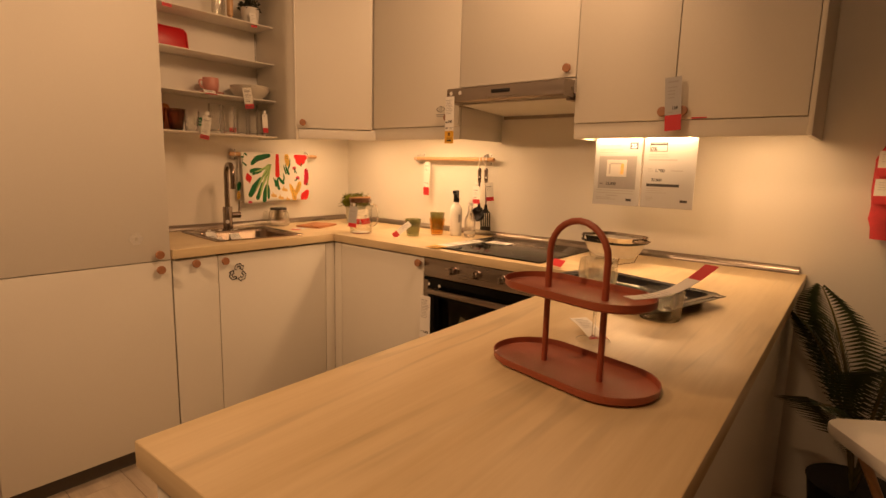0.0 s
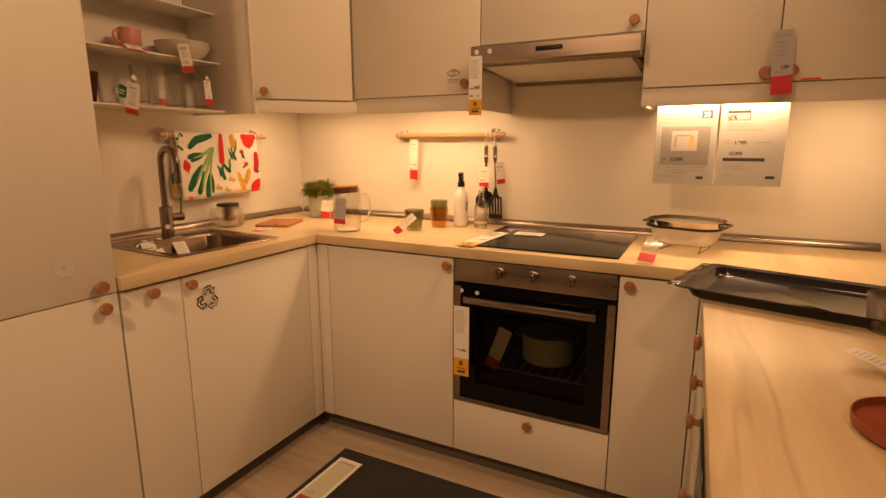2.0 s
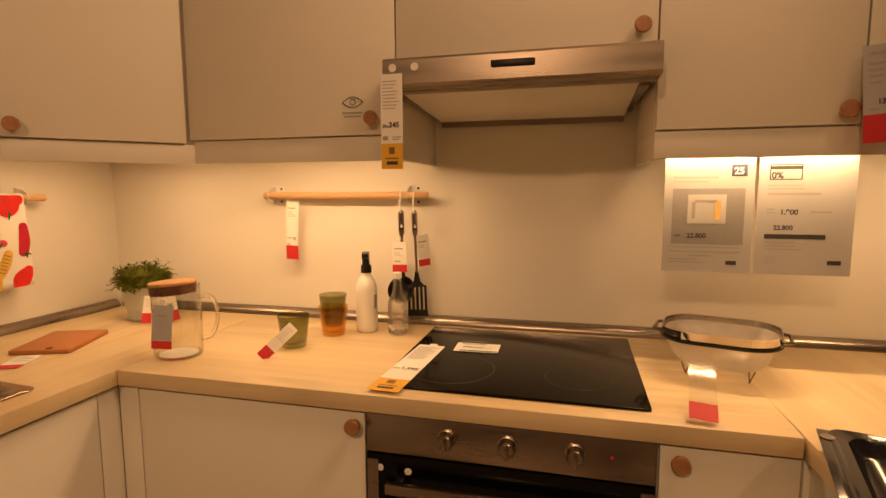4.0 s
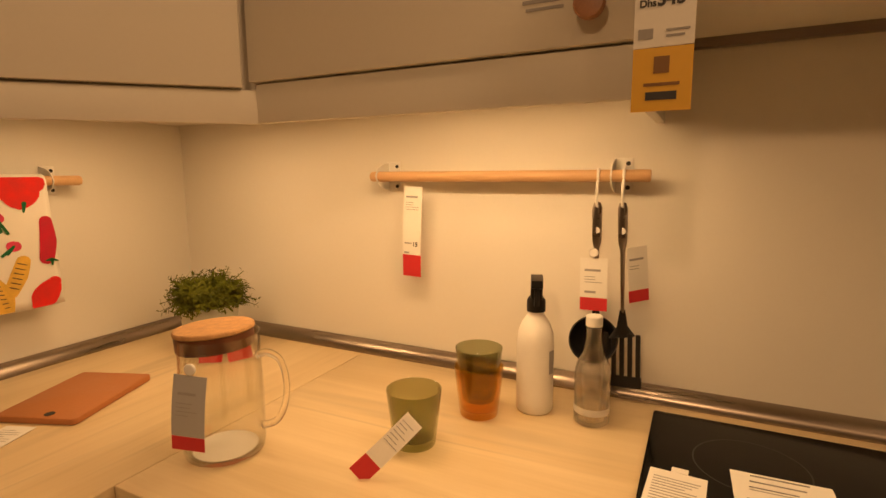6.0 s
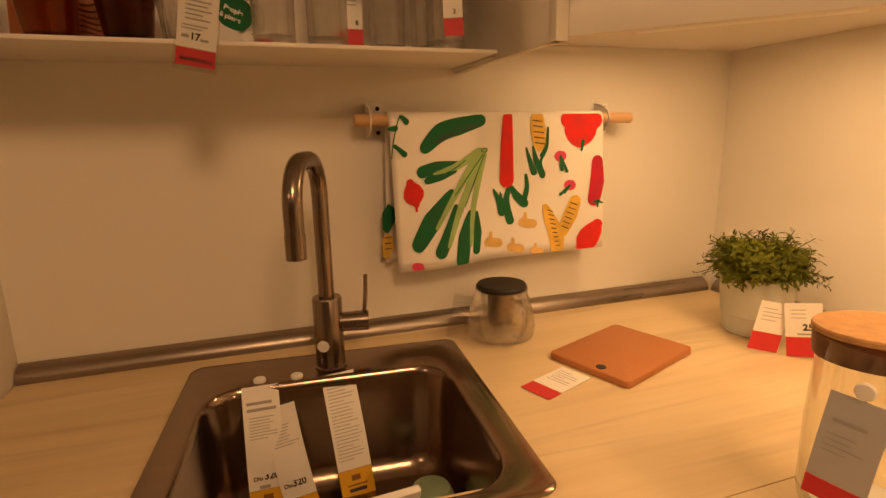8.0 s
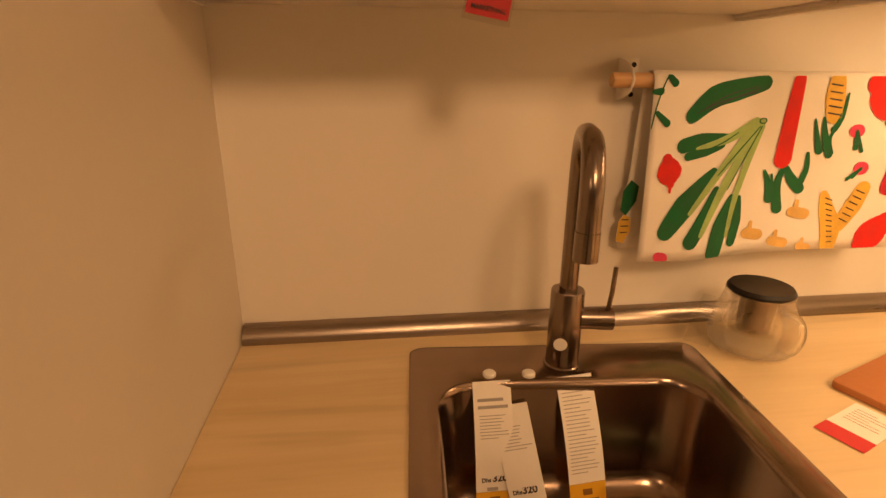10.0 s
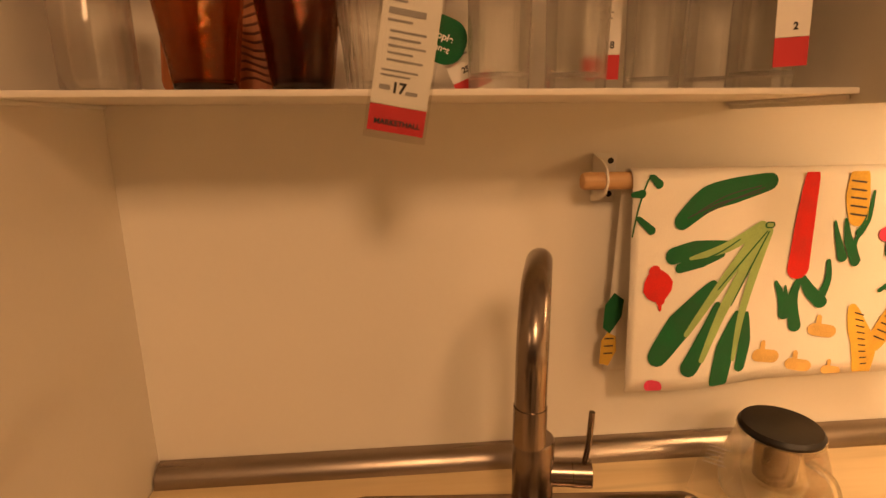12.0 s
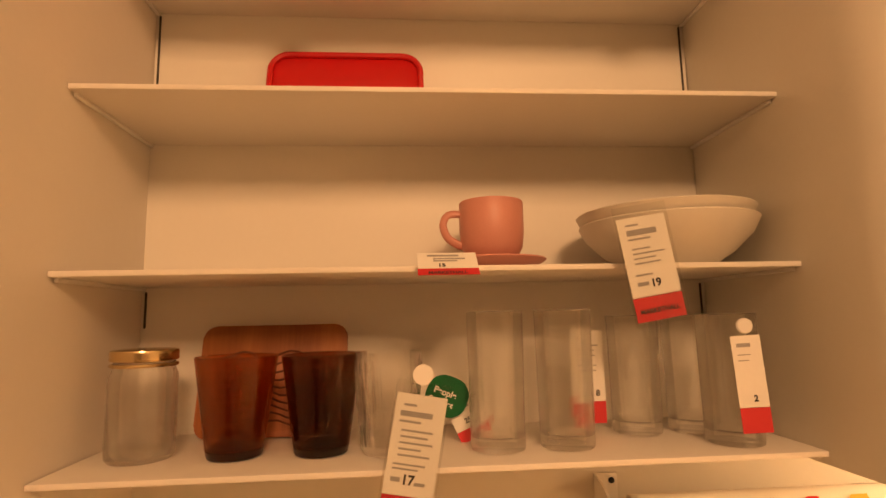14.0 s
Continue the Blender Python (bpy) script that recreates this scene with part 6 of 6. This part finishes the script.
part("body", lathe(B(), [(0, 0.012), (0.024, 0.012), (0.033, 0.016), (0.0405, 0.030), (0.043, 0.050), (0.043, 0.086), (0.042, 0.0875), (0.0405, 0.086), (0.040, 0.050), (0.037, 0.032), (0.03, 0.02), (0, 0.018)], 40), M_PINKCERAMIC, cup)
part("handle", tube(B(), curve_through([(0, -0.041, 0.073), (0, -0.058, 0.072), (0, -0.065, 0.060), (0, -0.060, 0.045), (0, -0.048, 0.036), (0, -0.038, 0.033)], 4), 0.0042, 12, None, 1.3), M_PINKCERAMIC, cup)
tagged(part("saucer", lathe(B(), [(0, 0.0), (0.030, 0.0), (0.034, 0.003), (0.060, 0.010), (0.066, 0.014), (0.065, 0.0155), (0.058, 0.013), (0.034, 0.006), (0.028, 0.0105), (0, 0.0108)], 44), M_PINKCERAMIC, None, "", pose(0.104, -1.020, S2)), "dusty pink stoneware saucer under the cup", "saucer")
M_CREAM = material("cream_stoneware", (0.66, 0.62, 0.54), 0.35, var=0.03)
for k, (dz, r, dy) in enumerate(((0.0, 0.106, 0.0), (0.016, 0.106, -0.003))):
    pf = [(a, b_ * 0.76) for a, b_ in [(0, 0.003), (r * 0.42, 0.003), (r * 0.45, 0.0), (r * 0.50, 0.003), (r * 0.72, 0.022), (r * 0.92, 0.050), (r, 0.072), (r * 0.985, 0.074), (r * 0.965, 0.071), (r * 0.88, 0.050), (r * 0.68, 0.025), (r * 0.45, 0.009), (0, 0.008)]]
    tagged(part("bowl", lathe(B(), pf, 48, (0, 0, 0), 0.98), M_CREAM, None, "", pose(0.119, -0.804 + dy, S2 + dz * 0.8)), "shallow cream stoneware bowl in a stack of two", "bowl", "stacked bowls")
M_REDTRAY = material("red_plastic_tray", (0.55, 0.010, 0.014), 0.4, var=0.04)
rt = thing("red_tray", pose(0.044, -1.208, S3, 0, -10, 0), "glossy red rounded tray leaning on the wall", "tray")
AX = Matrix(((0, 0, 1, 0.0), (1, 0, 0, 0), (0, 1, 0, 0.0625), (0, 0, 0, 1)))
part("panel", prism(B(), rounded_rect(0.215, 0.124, 0.028, 6), -0.004, 0.004, None, 0.002), M_REDTRAY, rt, "", AX)
loop = [(0.006, x, z + 0.0625) for x, z in rounded_rect(0.210, 0.119, 0.026, 6)]
part("rim", tube(B(), loop + [loop[0]], 0.0045, 8), M_REDTRAY, rt)
wp = thing("small_pot_plant", pose(0.120, -0.790, S4), "dark leafy plant in a small white pot", "plant")
part("pot", lathe(B(), [(0, 0), (0.036, 0), (0.040, 0.004), (0.048, 0.085), (0.049, 0.088), (0.046, 0.088), (0.038, 0.01), (0, 0.01)], 32), M_PLASTIC, wp, "plain white pot")
bm = B()
for i in range(260):
    a, e = rnd.uniform(0, 6.283), math.acos(rnd.uniform(-0.1, 1))
    d = Vector((math.sin(e) * math.cos(a), math.sin(e) * math.sin(a), math.cos(e)))
    p = Vector((0, 0, 0.085)) + d * rnd.uniform(0.02, 0.058)
    s_ = d.orthogonal().normalized() * 0.006
    bm.faces.new([bm.verts.new(v) for v in (p - s_, p - d * 0.004 + d.cross(s_), p + s_, p + d * 0.014 + Vector((0, 0, -0.004)))])
part("leaves", bm, material("dark_leaf", (0.022, 0.028, 0.016), 0.6, var=0.4, scale=30), wp, "dark small leaves", None, 0)
price_tag(pose(0.178, -0.812, S4 + 0.052, 0, 0, 84), 0.034, 0.072, "white and red tag hanging on the small pot", 0.014, M_RED, paragraph(-0.01, 0.012, -0.012, 4, 0.007, seed=55), (), -8)
rp = thing("rolling_pin", pose(0.100, -0.895, S4), "pale wooden rolling pin standing on end", "rolling pin")
part("barrel", lathe(B(), [(0, 0), (0.009, 0), (0.011, 0.02), (0.009, 0.028), (0.016, 0.032), (0.0165, 0.18), (0.009, 0.186), (0.011, 0.195), (0, 0.2)], 24), M_ROD, rp)
tagged(part("tall_vase", lathe(B(), tumbler_profile(0.034, 0.036, 0.16, 0.0026, 0.014), 32), M_GLASS, None, "", pose(0.110, -0.965, S4)), "clear glass vase on an upper shelf", "vase")
price_tag(pose(0.194, -1.262, S4 + 0.022, 0, 0, 90), 0.045, 0.045, "white and red price tag on an upper shelf", 0.016, M_RED, [(-0.014, 0.014, -0.012, 0.003)])

# ---- rug on the floor ----
rug = thing("rug", pose(0.812, -1.160, 0.0012), "black ribbed flat rug on the plank floor", "rug")
part("mat", box(B(), 0, 0.90, 0, 0.44, 0, 0.006, 0.002), M_RUG, rug)
for i in range(28):
    part("rib", tube(B(), [(0.006, 0.012 + i * 0.0154, 0.0058), (0.894, 0.012 + i * 0.0154, 0.0058)], 0.0052, 6, None, 0.45), M_RUG, rug)
lab = thing("rug_label", pose(0.898, -0.800, 0.0130, 0, 0, -1) @ LIE, "framed cream and red label lying on the rug", "label")
part("frame", box(B(), -0.055, 0.055, 0.0, 0.0015, -0.335, 0.008), M_PAPER, lab)
M_LABELCREAM = material("label_cream", (0.55, 0.55, 0.42), 0.5, var=0.05)
part("card", box(B(), -0.042, 0.042, -0.0008, -0.0001, -0.245, -0.012), M_LABELCREAM, lab, "cream printed card")
part("band", box(B(), -0.042, 0.042, -0.0008, -0.0001, -0.325, -0.248), material("label_red", (0.40, 0.07, 0.045), 0.5, var=0.05), lab, "red band")
bars(lab, [(-0.030, 0.030, -0.018, 0.008), (-0.020, 0.0, -0.215, 0.006), (-0.030, 0.006, -0.228, 0.004)], M_INK_SOFT, -0.0011)

# ---- corner beyond the peninsula ----
palm = thing("palm_plant", pose(2.93, -0.26, 0.0), "dark potted palm with feathered fronds beside the wall", "plant")
M_FROND = material("palm_frond", (0.038, 0.062, 0.024), 0.45, var=0.4, scale=20, fine=90)
part("pot", lathe(B(), [(0, 0), (0.10, 0), (0.13, 0.25), (0.135, 0.26), (0.12, 0.25), (0, 0.22)], 32), M_BLACK, palm, "black plant pot")
part("soil", lathe(B(), [(0, 0.235), (0.122, 0.23)], 24), M_DARK, palm)
M_STALK = material("palm_stalk", (0.17, 0.15, 0.055), 0.5, var=0.25, scale=20)


def frond(az, lean, length, droop):
    d = Vector((math.cos(az), math.sin(az), 0))
    pts = []
    for i in range(13):
        t = i / 12
        pts.append(Vector((0, 0, 0.24)) + d * (lean * t + 0.10 * t * t) * 1.0 + Vector((0, 0, (length + 0.10) * t - droop * t ** 2.4)))
    f = part("frond", tube(B(), pts, 0.005, 7, [0.007 - 0.005 * i / 12 for i in range(13)]), M_STALK, palm)
    bm = B()
    for i in range(34):
        t = 0.34 + 0.66 * i / 33
        k = min(11, int(t * 12))
        p = pts[k].lerp(pts[k + 1], t * 12 - k)
        along = (pts[k + 1] - pts[k]).normalized()
        side = along.cross(Vector((0, 0, 1))).normalized()
        ln = 0.17 * math.sin(math.pi * (0.18 + 0.8 * (t - 0.34) / 0.66)) + 0.015
        for s in (-1, 1):
            tip = p + (side * s * 0.86 + along * 0.5).normalized() * ln + Vector((0, 0, -0.25 * ln))
            mid = p.lerp(tip, 0.45) + Vector((0, 0, 0.02 * ln * 5))
            w = along * 0.0065
            bm.faces.new([bm.verts.new(v) for v in (p - w * 0.4, mid - w, tip, mid + w)])
    return part("leaflets", bm, M_FROND, f, "narrow dark green leaflets", None, 0)


for az, ln_, lg, dr in ((4.1, 0.16, 0.82, 0.20), (3.6, 0.14, 0.72, 0.22), (4.9, 0.20, 0.72, 0.30), (5.5, 0.18, 0.80, 0.30), (0.4, 0.12, 0.85, 0.15), (5.0, 0.30, 0.50, 0.28), (4.4, 0.26, 0.55, 0.26), (2.9, 0.08, 0.66, 0.16), (5.9, 0.08, 1.12, 0.06)):
    frond(az, ln_, lg, dr)

tb = thing("folding_table", pose(2.836, -0.869, 0, 0, 0, 35), "small white folding table with crossed legs", "table")
part("tabletop", prism(B(), [(x + 0.21, y - 0.20) for x, y in rounded_rect(0.42, 0.40, 0.035, 5)], 0.672, 0.700, None, 0.006), M_PLASTIC, tb)
for y in (-0.05, -0.35):
    for a, b in ((0.05, 0.37), (0.37, 0.05)):
        part("leg", tube(B(), [(a, y + (0.008 if a < b else -0.008), 0.002), (b, y + (0.008 if a < b else -0.008), 0.671)], 0.011, 10), M_ROD, tb, "pale wooden crossed leg")
hb = thing("hanging_bag", pose(2.935, -0.012, 1.30), "crumpled pink-red cloth bag hanging on the wall", "bag")
rg = []
for z, w, t in ((-0.22, 0.060, 0.020), (-0.15, 0.072, 0.028), (-0.05, 0.075, 0.030), (0.06, 0.070, 0.028), (0.12, 0.045, 0.02), (0.20, 0.020, 0.010)):
    rg.append([(w * math.cos(6.283 * i / 20) + 0.006 * math.sin(i * 2.1 + z * 40), -0.034 + t * math.sin(6.283 * i / 20) + 0.004 * math.cos(i * 3.3), z) for i in range(20)])
part("cloth", loft(B(), rg), material("pink_red_cloth", (0.55, 0.05, 0.06), 0.9, var=0.2, scale=25, fine=300, bump=0.4), hb)
part("wall_peg", tube(B(), [(0, 0.0, 0.2), (0, -0.06, 0.205)], 0.006, 10), M_PLASTIC, hb)
for dz in (0.055, -0.04):
    price_tag(pose(2.890, -0.082, 1.33 + dz, 0, 0, -18), 0.05, 0.085, "white and red price tag hanging on the cloth bag", 0.028, M_RED, paragraph(-0.015, 0.018, -0.012, 4, 0.008, seed=61))
bl = thing("black_strap_bag", pose(2.965, -0.03, 1.78), "black bag strap hanging on the wall", "bag strap")
part("strap", tube(B(), [(0.075 * math.cos(radians(a)), 0, 0.13 * math.sin(radians(a))) for a in range(0, 361, 15)], 0.016, 10, None, 0.4), M_BLACK, bl)
part("peg", tube(B(), [(0, 0.03, 0.135), (0, -0.02, 0.14)], 0.006, 10), M_PLASTIC, bl)

# ---- ceiling spots, unseen: housings added for the three lamps ----
spot = thing("ceiling_spot", pose(2.30, -0.90, 2.9), "round white ceiling spotlight, added out of view", "ceiling light", "ceiling spots")
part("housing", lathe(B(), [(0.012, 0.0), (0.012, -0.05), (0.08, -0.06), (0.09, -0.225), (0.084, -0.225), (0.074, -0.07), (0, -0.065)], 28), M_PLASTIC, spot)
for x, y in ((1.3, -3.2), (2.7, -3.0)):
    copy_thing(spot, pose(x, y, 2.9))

# ---- LED bars under the wall cabinets ----
b = thing("led_bar", pose(0.33, -0.33, LOW - 0.001, 0, 0, 45), "slim white LED bar under the corner cabinet", "light", "LED bars")
part("housing", box(B(), -0.16, 0.16, -0.018, 0.018, -0.010, 0, 0.002), M_PLASTIC, b)
for x0, x1 in ((0.69, 1.23), (1.90, 2.36), (2.44, 2.66)):
    b = thing("led_bar", pose(x0, -0.315 if x0 < 1 else -0.27, LOW + (0.008 if x0 < 1 else -0.001)), "slim white LED bar under the wall cabinet", "light", "LED bars")
    part("housing", box(B(), 0, x1 - x0, -0.018, 0.018, -0.010, 0, 0.002), M_PLASTIC, b)

# ---- floor planks ----
PL, PW = 1.29, 0.193
plank_meshes = {}
for row in range(27):
    for col in range(-1, 5):
        x = col * PL + (row * 0.43) % PL - 0.2
        x0, x1 = max(x, 0.004), min(x + PL, 5.296)
        if x1 - x0 < 0.03:
            continue
        ln = round(x1 - x0, 3)
        if ln not in plank_meshes:
            plank_meshes[ln] = mesh_of("plank", box(B(), 0.0008, ln - 0.0008, 0.0008, PW - 0.0008, -0.0040, 0.0, 0.0008, 1), M_FLOOR, 0)
        ob = new("plank", plank_meshes[ln])
        ob.parent = floor
        ob.location = (x0, -5.19 + row * PW, 0.0)
